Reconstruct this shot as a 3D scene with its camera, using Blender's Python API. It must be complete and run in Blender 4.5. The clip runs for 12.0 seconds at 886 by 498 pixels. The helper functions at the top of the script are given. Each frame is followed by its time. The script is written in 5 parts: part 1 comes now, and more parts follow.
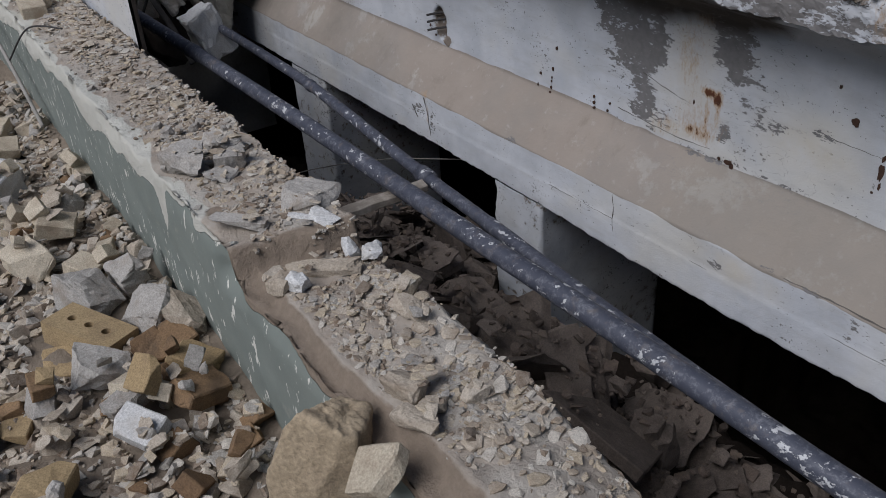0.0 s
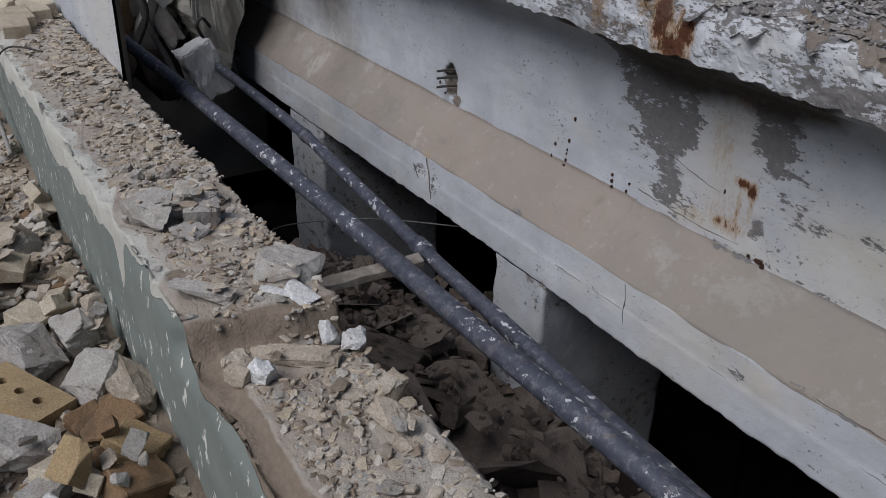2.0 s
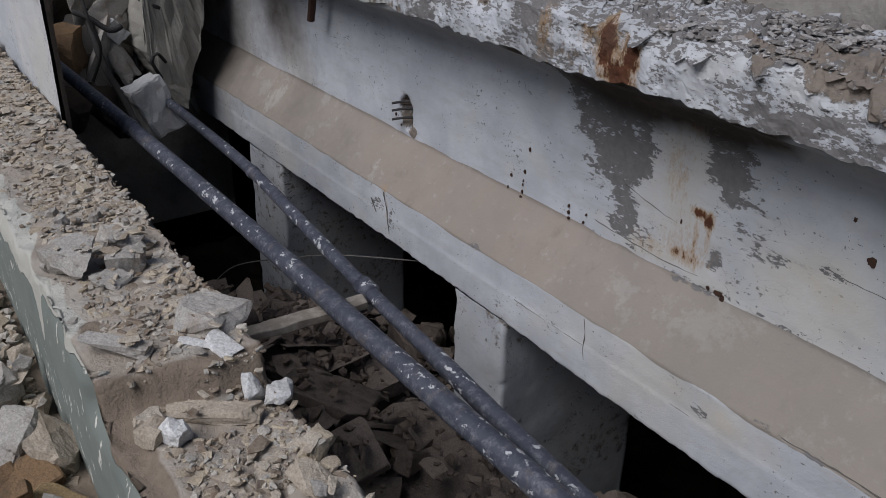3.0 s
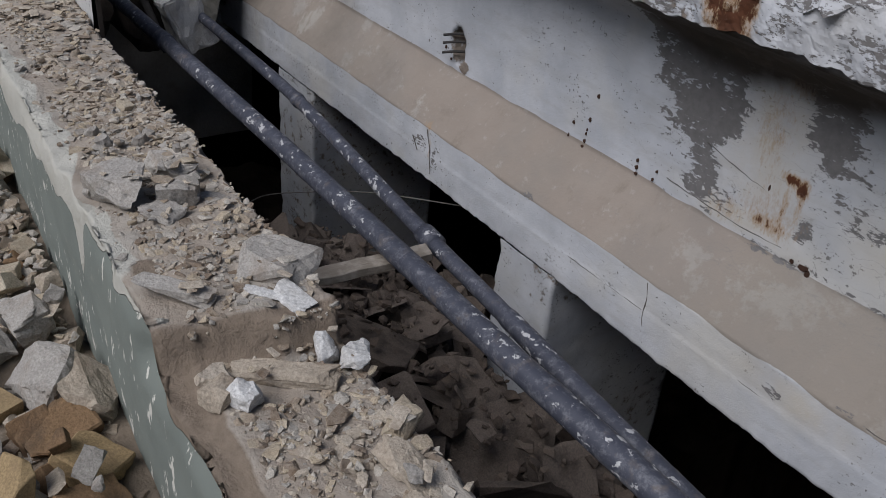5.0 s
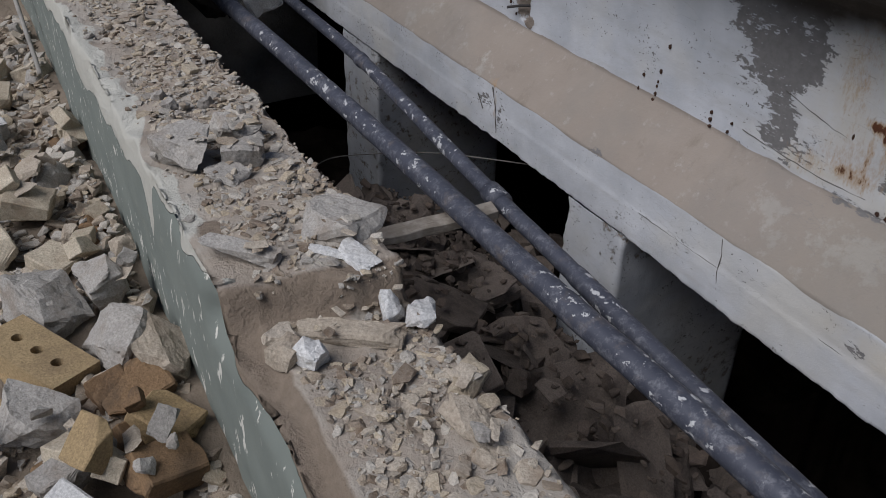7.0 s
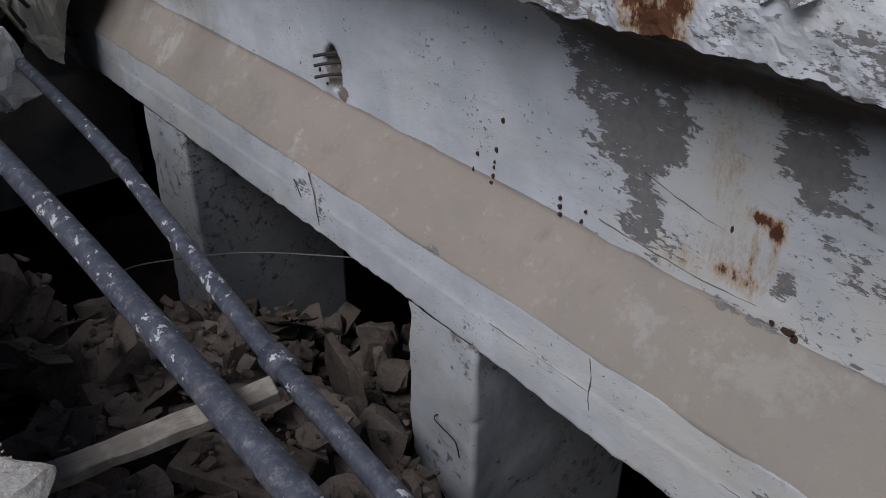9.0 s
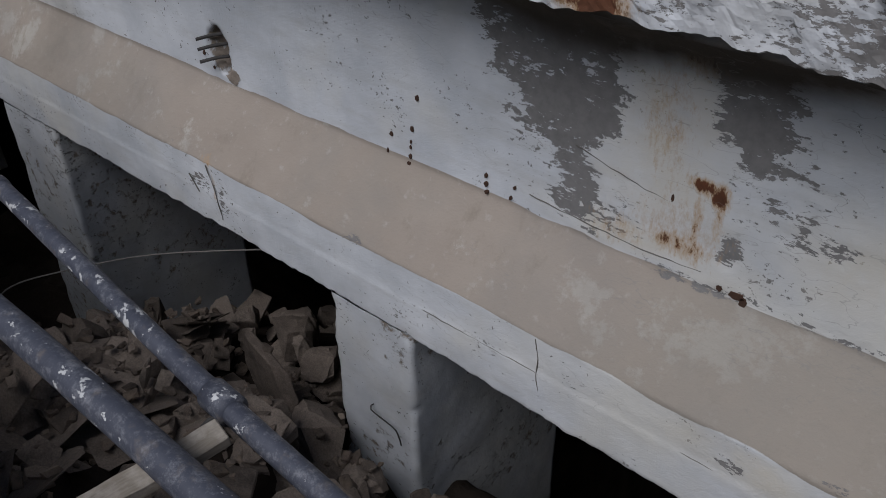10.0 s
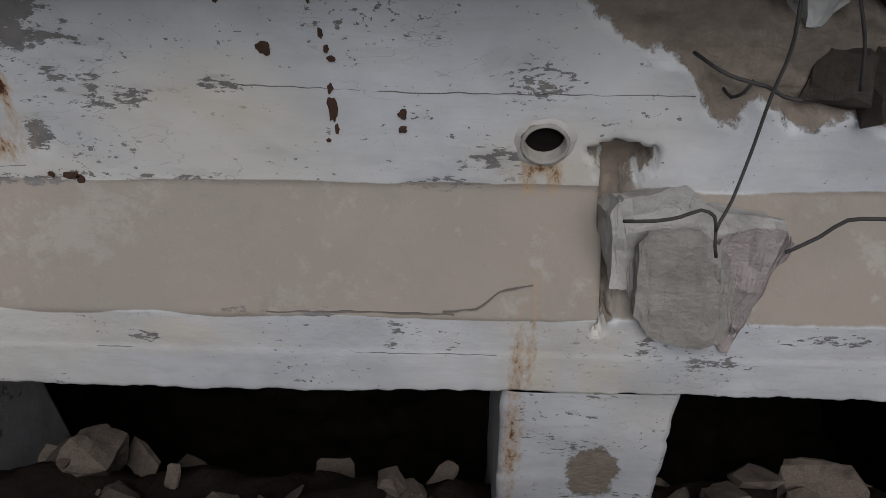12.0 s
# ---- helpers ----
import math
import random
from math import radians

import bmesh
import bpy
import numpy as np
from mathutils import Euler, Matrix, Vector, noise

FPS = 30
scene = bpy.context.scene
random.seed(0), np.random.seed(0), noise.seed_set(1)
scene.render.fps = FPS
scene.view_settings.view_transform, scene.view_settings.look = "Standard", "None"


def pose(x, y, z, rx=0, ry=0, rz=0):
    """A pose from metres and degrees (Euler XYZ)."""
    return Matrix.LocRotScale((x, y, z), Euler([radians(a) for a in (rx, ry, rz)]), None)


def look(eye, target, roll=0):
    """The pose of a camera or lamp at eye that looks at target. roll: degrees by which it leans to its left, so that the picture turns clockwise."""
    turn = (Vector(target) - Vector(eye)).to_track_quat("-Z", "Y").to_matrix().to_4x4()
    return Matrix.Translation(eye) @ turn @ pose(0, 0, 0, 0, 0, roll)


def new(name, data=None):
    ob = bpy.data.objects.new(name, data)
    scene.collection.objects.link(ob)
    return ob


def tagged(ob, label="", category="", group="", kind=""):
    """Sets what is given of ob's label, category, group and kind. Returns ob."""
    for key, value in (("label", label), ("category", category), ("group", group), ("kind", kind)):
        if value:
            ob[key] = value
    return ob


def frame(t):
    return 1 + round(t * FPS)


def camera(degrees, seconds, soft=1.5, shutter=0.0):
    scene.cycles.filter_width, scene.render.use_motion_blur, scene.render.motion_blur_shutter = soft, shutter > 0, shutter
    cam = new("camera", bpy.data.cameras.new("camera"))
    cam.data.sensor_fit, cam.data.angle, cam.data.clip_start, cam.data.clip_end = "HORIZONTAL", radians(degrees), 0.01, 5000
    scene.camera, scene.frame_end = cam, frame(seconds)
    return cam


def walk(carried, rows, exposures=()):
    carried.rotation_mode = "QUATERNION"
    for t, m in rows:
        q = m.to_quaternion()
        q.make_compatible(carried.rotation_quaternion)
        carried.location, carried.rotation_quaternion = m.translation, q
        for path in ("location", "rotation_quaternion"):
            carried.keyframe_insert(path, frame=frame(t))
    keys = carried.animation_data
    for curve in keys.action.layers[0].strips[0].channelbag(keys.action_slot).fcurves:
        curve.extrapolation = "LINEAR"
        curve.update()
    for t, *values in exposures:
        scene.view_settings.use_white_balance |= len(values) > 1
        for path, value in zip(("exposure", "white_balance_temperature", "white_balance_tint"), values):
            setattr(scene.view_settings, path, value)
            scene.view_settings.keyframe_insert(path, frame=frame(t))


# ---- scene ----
import collections

# ---------------------------------------------------------------- camera
cam = camera(54.0, 12.0, soft=0.6)
PATH = [
    (0, (2.579, -1.933, 1.667), (1.152, -1.013, 0.61), -3.7),
    (0.5, (2.519, -1.914, 1.65), (1.2, -0.831, 0.607), 1.1),
    (1, (2.435, -1.909, 1.648), (1.19, -0.72, 0.632), 5.6),
    (1.5, (2.322, -1.888, 1.615), (1.006, -0.755, 0.623), 5.8),
    (2, (2.328, -1.791, 1.585), (0.865, -0.814, 0.633), 1.6),
    (2.5, (2.345, -1.719, 1.596), (0.834, -0.768, 0.694), -0.2),
    (3, (2.3, -1.648, 1.563), (0.831, -0.627, 0.67), 0.7),
    (3.5, (2.19, -1.626, 1.521), (0.744, -0.635, 0.557), 1.6),
    (3.7, (2.144, -1.641, 1.512), (0.706, -0.665, 0.522), 2.5),
    (5.3, (2.034, -1.703, 1.501), (0.633, -0.708, 0.477), 5.3),
    (5.5, (2.021, -1.706, 1.509), (0.581, -0.74, 0.513), 4.7),
    (6, (2.054, -1.724, 1.531), (0.524, -0.877, 0.561), 1.7),
    (6.5, (2.047, -1.708, 1.499), (0.548, -0.899, 0.45), 0.7),
    (6.7, (2.045, -1.697, 1.491), (0.572, -0.892, 0.404), 0.7),
    (8.3, (1.868, -1.494, 1.377), (0.516, -0.419, 0.367), 3.3),
    (8.5, (1.807, -1.413, 1.365), (0.44, -0.339, 0.375), 2.8),
    (9, (1.659, -1.201, 1.398), (0.327, -0.128, 0.362), -0.0),
    (9.5, (1.575, -1.177, 1.394), (0.352, -0.031, 0.303), -0.4),
    (10, (1.493, -1.177, 1.423), (0.388, 0.038, 0.283), -1.3),
    (10.5, (1.532, -1.145, 1.391), (0.567, 0.173, 0.238), -2.6),
    (11, (1.61, -1.176, 1.353), (0.935, 0.32, 0.21), -1.4),
    (11.5, (1.715, -1.058, 1.396), (1.311, 0.399, 0.086), -3.7),
    (12, (1.754, -1.033, 1.384), (1.682, 0.401, -0.007), -0.8),
]
walk(cam, [(t, look(eye, target, roll)) for t, eye, target, roll in PATH],
     [(0, -0.15, 6330, 11.8), (6, -0.14, 6480, 12), (9, -0.18, 6330, 11.5), (10.5, -0.22, 6450, 10.5), (11, -0.27, 6500, 10.5), (11.5, -0.4, 6650, 10.5), (12, -0.29, 6680, 10.5)])

# ---------------------------------------------------------------- light
SUN_EL, SUN_AZ = 50.0, 174.0
world = bpy.data.worlds.new("overcast_sky")
scene.world = world
world.use_nodes = True
wt = world.node_tree
wt.nodes.clear()
w_out = wt.nodes.new("ShaderNodeOutputWorld")
w_bg = wt.nodes.new("ShaderNodeBackground")
w_sky = wt.nodes.new("ShaderNodeTexSky")
w_sky.sky_type = "NISHITA"
w_sky.sun_disc = False
w_sky.sun_elevation = radians(SUN_EL)
w_sky.sun_rotation = radians(SUN_AZ)
w_sky.dust_density = 1.5
w_sky.ozone_density = 2.0
w_bg.inputs["Strength"].default_value = 0.05
wt.links.new(w_sky.outputs[0], w_bg.inputs[0])
wt.links.new(w_bg.outputs[0], w_out.inputs[0])

sun_data = bpy.data.lights.new("sun", "SUN")
sun_data.energy = 3.0
sun_data.angle = radians(42)
sun_data.color = (0.965, 0.972, 1.0)
sun = new("sun", sun_data)
az, el = radians(SUN_AZ), radians(SUN_EL)
sun_dir = Vector((math.sin(az) * math.cos(el), math.cos(az) * math.cos(el), math.sin(el)))
sun.matrix_world = look(sun_dir * 20, (0, 0, 0))


# ---------------------------------------------------------------- noise and mesh helpers
def lattice(ix, iy, iz, seed):
    n = ix * 374761393 + iy * 668265263 + iz * 1274126177 + seed * 144664
    n = (n ^ (n >> 13)) * 1103515245
    n = n ^ (n >> 16)
    return (n & 0xFFFF) / 32767.5 - 1.0


def vnoise(x, y, z=0.0, seed=0):
    x, y, z = np.broadcast_arrays(np.asarray(x, float), np.asarray(y, float), np.asarray(z, float))
    ix, iy, iz = (np.floor(v).astype(np.int64) for v in (x, y, z))
    fx, fy, fz = x - ix, y - iy, z - iz
    fx, fy, fz = (f * f * (3 - 2 * f) for f in (fx, fy, fz))
    out = 0
    for a in (0, 1):
        for b in (0, 1):
            for c in (0, 1):
                wgt = (fx if a else 1 - fx) * (fy if b else 1 - fy) * (fz if c else 1 - fz)
                out = out + wgt * lattice(ix + a, iy + b, iz + c, seed)
    return out


def fbm(x, y, z=0.0, octaves=4, seed=0, gain=0.5):
    total, amp = 0, 1.0
    for k in range(octaves):
        total = total + amp * vnoise(x * 2.03**k, y * 2.03**k, np.asarray(z) * 2.03**k, seed + k)
        amp *= gain
    return total


def step(a, b, v):
    s = np.clip((v - a) / (b - a), 0, 1)
    return s * s * (3 - 2 * s)


def finish(name, mesh, material, parent=None, label=""):
    for m in material if isinstance(material, (list, tuple)) else [material]:
        mesh.materials.append(m)
    ob = new(name, mesh)
    if parent is not None:
        ob.parent = parent
    if label:
        ob["label"] = label
    return ob


def part(name, bm, material, parent=None, label="", smooth=False):
    mesh = bpy.data.meshes.new(name)
    bmesh.ops.recalc_face_normals(bm, faces=bm.faces)
    for f in bm.faces:
        f.smooth = smooth
    bm.to_mesh(mesh)
    bm.free()
    return finish(name, mesh, material, parent, label)


def grid(name, pts, material, parent=None, label="", fields=None, smooth=True, flip=False):
    """A sheet from an (n, m, 3) array of places, with float fields on its points."""
    n, m = pts.shape[:2]
    i = np.arange(n * m).reshape(n, m)
    quads = np.stack([i[:-1, :-1], i[1:, :-1], i[1:, 1:], i[:-1, 1:]], -1).reshape(-1, 4)
    if flip:
        quads = quads[:, ::-1]
    mesh = bpy.data.meshes.new(name)
    mesh.from_pydata(pts.reshape(-1, 3).tolist(), [], quads.tolist())
    for key, values in (fields or {}).items():
        mesh.attributes.new(key, "FLOAT", "POINT").data.foreach_set("value", np.asarray(values, np.float32).ravel())
    mesh.polygons.foreach_set("use_smooth", [smooth] * len(mesh.polygons))
    return finish(name, mesh, material, parent, label)


def box(bm, size, m=Matrix()):
    return bmesh.ops.create_cube(bm, size=1.0, matrix=m @ Matrix.Diagonal((*size, 1)))["verts"]


def bevel_all(bm, width, segments=1):
    bmesh.ops.bevel(bm, geom=bm.edges[:], offset=width, segments=segments, affect="EDGES", profile=0.6)


def tube(bm, points, radius, seg=14, wobble=0.0, caps=True):
    """A round bar along a smooth line through the points; radius may be a function of the share of the way."""
    pts = [Vector(p) for p in points]
    fine = []
    for k in range(len(pts) - 1):
        p0, p1, p2, p3 = pts[max(k - 1, 0)], pts[k], pts[k + 1], pts[min(k + 2, len(pts) - 1)]
        count = max(2, int((p2 - p1).length / 0.02)) if len(pts) > 2 else max(2, int((p2 - p1).length / 0.08))
        for j in range(count):
            t = j / count
            fine.append(0.5 * (2 * p1 + (p2 - p0) * t + (2 * p0 - 5 * p1 + 4 * p2 - p3) * t * t + (3 * p1 - p0 - 3 * p2 + p3) * t**3))
    fine.append(pts[-1])
    rings = []
    side = None
    for k, p in enumerate(fine):
        ahead = (fine[min(k + 1, len(fine) - 1)] - fine[max(k - 1, 0)]).normalized()
        if side is None:
            side = ahead.orthogonal().normalized()
        side = (side - ahead * side.dot(ahead)).normalized()
        up = ahead.cross(side)
        r = radius(k / (len(fine) - 1)) if callable(radius) else radius
        ring = []
        for j in range(seg):
            a = 2 * math.pi * j / seg
            rr = r * (1 + wobble * noise.noise(p * 30 + Vector((math.cos(a), math.sin(a), 0)) * 2))
            ring.append(bm.verts.new(p + (side * math.cos(a) + up * math.sin(a)) * rr))
        rings.append(ring)
    for a, b in zip(rings, rings[1:]):
        for j in range(seg):
            bm.faces.new((a[j], a[(j + 1) % seg], b[(j + 1) % seg], b[j]))
    if caps:
        bm.faces.new(rings[0][::-1])
        bm.faces.new(rings[-1])
    return bm


# ---------------------------------------------------------------- materials
class Nodes:
    """Short forms for building a material."""

    def __init__(self, name):
        self.mat = bpy.data.materials.new(name)
        self.mat.use_nodes = True
        self.t = self.mat.node_tree
        self.bsdf = self.t.nodes["Principled BSDF"]
        self.geo = self.t.nodes.new("ShaderNodeNewGeometry")
        self.pos = self.geo.outputs["Position"]

    def node(self, kind, **inputs):
        n = self.t.nodes.new(kind)
        for key, value in inputs.items():
            self.set(n.inputs[key.replace("_", " ")], value)
        return n

    def set(self, socket, value):
        if isinstance(value, bpy.types.NodeSocket):
            self.t.links.new(value, socket)
        else:
            socket.default_value = value

    def local(self):
        return self.t.nodes.new("ShaderNodeTexCoord").outputs["Object"]

    def noise(self, scale, detail=4, rough=0.6, vector=None, stretch=None):
        v = vector or self.pos
        if stretch:
            n = self.node("ShaderNodeMapping", Vector=v)
            n.inputs["Scale"].default_value = stretch
            v = n.outputs[0]
        return self.node("ShaderNodeTexNoise", Vector=v, Scale=scale, Detail=detail, Roughness=rough).outputs["Fac"]

    def math(self, op, a, b=0.5, clamp=False):
        n = self.t.nodes.new("ShaderNodeMath")
        n.operation, n.use_clamp = op, clamp
        self.set(n.inputs[0], a)
        self.set(n.inputs[1], b)
        return n.outputs[0]

    def ramp(self, fac, *stops):
        n = self.node("ShaderNodeValToRGB", Fac=fac)
        e = n.color_ramp.elements
        while len(e) < len(stops):
            e.new(0.5)
        for el_, (p, c) in zip(e, stops):
            el_.position = p
            el_.color = (*c, 1) if isinstance(c, tuple) else (c, c, c, 1)
        return n.outputs[0]

    def mix(self, fac, a, b):
        n = self.t.nodes.new("ShaderNodeMix")
        n.data_type = "RGBA"
        self.set(n.inputs[0], fac)
        self.set(n.inputs[6], (*a, 1) if isinstance(a, tuple) else a)
        self.set(n.inputs[7], (*b, 1) if isinstance(b, tuple) else b)
        return n.outputs[2]

    def field(self, name):
        n = self.t.nodes.new("ShaderNodeAttribute")
        n.attribute_name = name
        return n.outputs["Fac"]

    def cut(self, value, lo, hi):
        n = self.node("ShaderNodeMapRange", Value=value)
        n.inputs[1].default_value, n.inputs[2].default_value = lo, hi
        return n.outputs[0]

    def done(self, color, rough=0.9, height=None, bump=0.4, distance=0.004, metal=0.0, spec=0.3):
        b = self.bsdf
        self.set(b.inputs["Base Color"], (*color, 1) if isinstance(color, tuple) else color)
        self.set(b.inputs["Roughness"], rough)
        self.set(b.inputs["Metallic"], metal)
        b.inputs["Specular IOR Level"].default_value = spec
        if height is not None:
            n = self.node("ShaderNodeBump", Height=height, Strength=bump, Distance=distance)
            self.t.links.new(n.outputs[0], b.inputs["Normal"])
        return self.mat


def beam_material():
    n = Nodes("weathered_white_plaster")
    fine, mid, big = n.noise(160, 5), n.noise(34, 6, 0.65), n.noise(5, 4)
    paint = n.mix(n.ramp(big, (0.35, 0.0), (0.7, 1.0)), (0.42, 0.435, 0.462), (0.55, 0.562, 0.585))
    paint = n.mix(n.ramp(n.noise(1.7, 4), (0.5, 0.0), (0.68, 0.55)), paint, (0.55, 0.52, 0.45))
    smear = n.noise(9, 5, 0.6, stretch=(0.6, 1, 3.0))
    paint = n.mix(n.ramp(smear, (0.5, 0.0), (0.72, 0.5)), paint, (0.40, 0.395, 0.39))
    paint = n.mix(n.ramp(n.noise(75, 6, 0.75, stretch=(0.5, 1, 1.4)), (0.58, 0.0), (0.7, 0.4)), paint, (0.38, 0.375, 0.37))
    chips = n.math("ADD", n.noise(80, 5, 0.65, stretch=(0.8, 1, 1.15)), n.math("MULTIPLY", n.noise(6, 4), 0.5))
    paint = n.mix(n.cut(chips, 0.912, 0.93), paint, (0.16, 0.155, 0.15))
    paint = n.mix(n.math("MULTIPLY", n.field("cream"), n.ramp(n.noise(12, 5), (0.3, 0.25), (0.7, 0.85))), paint, (0.50, 0.455, 0.375))
    # dust and beige paint on the sloping band
    dust = n.mix(n.noise(7, 5), (0.25, 0.21, 0.177), (0.32, 0.277, 0.238))
    dust = n.mix(n.cut(n.noise(4.5, 9, 0.72), 0.56, 0.61), dust, (0.36, 0.335, 0.30))
    dust = n.mix(n.cut(n.noise(6.5, 8, 0.7, stretch=(1.3, 1, 0.6)), 0.58, 0.7), dust, (0.235, 0.20, 0.165))
    dust = n.mix(n.ramp(n.noise(3, 6, 0.65), (0.45, 0.0), (0.65, 0.6)), dust, (0.235, 0.213, 0.192))
    dust = n.mix(n.ramp(n.noise(110, 5, 0.7), (0.6, 0.0), (0.75, 0.5)), dust, (0.22, 0.19, 0.16))
    dust = n.mix(n.ramp(mid, (0.6, 0.0), (0.72, 0.4)), dust, (0.42, 0.395, 0.365))
    dust = n.mix(n.ramp(n.noise(0.9, 3), (0.42, 0.0), (0.58, 0.42)), dust, (0.225, 0.208, 0.178))
    edge = n.math("ADD", n.field("band"), n.math("MULTIPLY", n.math("SUBTRACT", mid, 0.5), 0.35))
    base = n.mix(n.cut(edge, 0.42, 0.6), paint, dust)
    # flaked coat over grey cement
    flake = n.math("ADD", n.math("MULTIPLY", n.field("peel"), 0.78), n.math("MULTIPLY", n.math("SUBTRACT", n.noise(17, 8, 0.72, stretch=(0.7, 1, 1.6)), 0.5), 1.6))
    flake = n.math("ADD", flake, n.math("MULTIPLY", n.math("SUBTRACT", n.noise(75, 5, 0.7, stretch=(0.6, 1, 1.5)), 0.5), 1.55))
    flake = n.cut(flake, 0.52, 0.56)
    cement = n.mix(mid, (0.10, 0.096, 0.094), (0.24, 0.23, 0.225))
    base = n.mix(flake, base, cement)
    # bare mortar
    raw = n.math("ADD", n.field("bare"), n.math("MULTIPLY", n.math("SUBTRACT", n.noise(26, 7, 0.7), 0.5), 0.9))
    raw = n.cut(raw, 0.46, 0.54)
    mortar = n.mix(n.noise(45, 7, 0.7), (0.12, 0.095, 0.075), (0.33, 0.28, 0.235))
    base = n.mix(raw, base, mortar)
    # rust
    rusty = n.math("ADD", n.field("rust"), n.math("MULTIPLY", n.math("SUBTRACT", n.noise(60, 7, 0.75, stretch=(1.4, 1, 0.6)), 0.5), 1.5))
    base = n.mix(n.cut(rusty, 0.25, 0.75), base, (0.36, 0.235, 0.125))
    base = n.mix(n.cut(rusty, 0.6, 0.78), base, n.mix(n.noise(28, 7, 0.75), (0.02, 0.010, 0.008), (0.15, 0.052, 0.02)))
    # soot and damp, plus painted shade under the ledge and at the far left
    grime_and_shade = n.math("ADD", n.field("grime_and_shade"), n.math("MULTIPLY", n.math("SUBTRACT", n.noise(14, 6), 0.5), 0.5))
    base = n.mix(n.cut(grime_and_shade, 0.25, 1.1), base, (0.075, 0.062, 0.052))
    # hairline scratches
    crack = n.noise(20, 3, 0.5, stretch=(0.35, 1, 1))
    crack = n.cut(n.math("ABSOLUTE", n.math("SUBTRACT", crack, 0.5)), 0.006, 0.0)
    crack = n.math("MULTIPLY", crack, n.cut(n.noise(4, 3), 0.5, 0.62))
    base = n.mix(n.math("MULTIPLY", crack, 0.5), base, (0.2, 0.19, 0.18))
    h = n.math("ADD", n.math("MULTIPLY", fine, 0.25), n.math("MULTIPLY", mid, 0.6))
    h = n.math("SUBTRACT", h, n.math("MULTIPLY", flake, 0.35))
    h = n.math("SUBTRACT", h, n.math("MULTIPLY", raw, n.math("MULTIPLY", n.noise(60, 6, 0.7), 3.0)))
    return n.done(base, 0.85, h, 0.55, 0.006)


def low_wall_material():
    n = Nodes("green_painted_masonry")
    fine, mid, big = n.noise(150, 6, 0.7), n.noise(28, 7, 0.68), n.noise(6, 5)
    top = n.mix(mid, (0.27, 0.22, 0.175), (0.47, 0.41, 0.345))
    top = n.mix(n.ramp(big, (0.45, 0.0), (0.65, 0.6)), top, (0.5, 0.47, 0.42))
    skin = n.mix(n.noise(18, 6), (0.47, 0.46, 0.4), (0.6, 0.58, 0.52))
    col = n.mix(n.cut(n.math("ADD", n.field("skin"), n.math("MULTIPLY", n.math("SUBTRACT", mid, 0.5), 0.7)), 0.42, 0.58), top, skin)
    earth = n.mix(n.noise(55, 8, 0.75), (0.15, 0.115, 0.085), (0.33, 0.265, 0.205))
    col = n.mix(n.cut(n.math("ADD", n.field("earth"), n.math("MULTIPLY", n.math("SUBTRACT", mid, 0.5), 0.6)), 0.4, 0.65), col, earth)
    paint = n.mix(n.noise(7, 5), (0.14, 0.16, 0.145), (0.215, 0.235, 0.21))
    paint = n.mix(n.ramp(n.noise(40, 4, 0.6, stretch=(1, 1, 0.35)), (0.615, 0.0), (0.645, 0.9)), paint, (0.62, 0.6, 0.54))
    paint = n.mix(n.ramp(n.noise(11, 6, 0.7), (0.62, 0.0), (0.75, 0.5)), paint, (0.33, 0.32, 0.27))
    g = n.math("ADD", n.field("green"), n.math("MULTIPLY", n.math("SUBTRACT", n.noise(30, 4), 0.5), 0.25))
    g = n.cut(g, 0.47, 0.53)
    col = n.mix(g, col, paint)
    h = n.math("ADD", n.math("MULTIPLY", mid, 1.0), n.math("MULTIPLY", fine, 0.5))
    h = n.math("MULTIPLY", h, n.math("SUBTRACT", 1.15, g))
    return n.done(col, 0.92, h, 0.9, 0.01)


def stone_material(name, *tones, per="object", scale=40.0, bump=0.8, dirt=(0.2, 0.15, 0.11), dirt_amount=0.55):
    """Broken stone: tones picked per object or per island, with grain and dust of its own."""
    n = Nodes(name)
    if per == "object":
        pick = n.t.nodes.new("ShaderNodeObjectInfo").outputs["Random"]
    else:
        pick = n.geo.outputs["Random Per Island"]
    ramp = n.node("ShaderNodeValToRGB", Fac=pick)
    ramp.color_ramp.interpolation = "CONSTANT" if len(tones) > 2 else "LINEAR"
    e = ramp.color_ramp.elements
    while len(e) < len(tones):
        e.new(0.5)
    for k, c in enumerate(tones):
        e[k].position, e[k].color = k / max(1, len(tones) - (0 if len(tones) > 2 else 1)), (*c, 1)
    v = n.pos
    fine, mid = n.noise(scale * 5, 5, 0.7, v), n.noise(scale, 6, 0.65, v)
    col = n.mix(n.ramp(mid, (0.3, 0.0), (0.7, 0.35)), ramp.outputs[0], tuple(min(0.7, 1.25 * max(t[k] for t in tones)) for k in range(3)))
    shade = n.ramp(fine, (0.25, 0.5), (0.72, 1.15))
    mul = n.t.nodes.new("ShaderNodeMix")
    mul.data_type, mul.blend_type = "RGBA", "MULTIPLY"
    mul.inputs[0].default_value = 1.0
    n.set(mul.inputs[6], col)
    n.set(mul.inputs[7], shade)
    col = n.mix(n.ramp(n.noise(scale * 0.35, 5, 0.6, v), (0.5, 0.0), (0.72, dirt_amount)), mul.outputs[2], dirt)
    h = n.math("ADD", n.math("MULTIPLY", mid, 1.0), n.math("MULTIPLY", fine, 0.5))
    return n.done(col, 0.93, h, bump, 0.006)


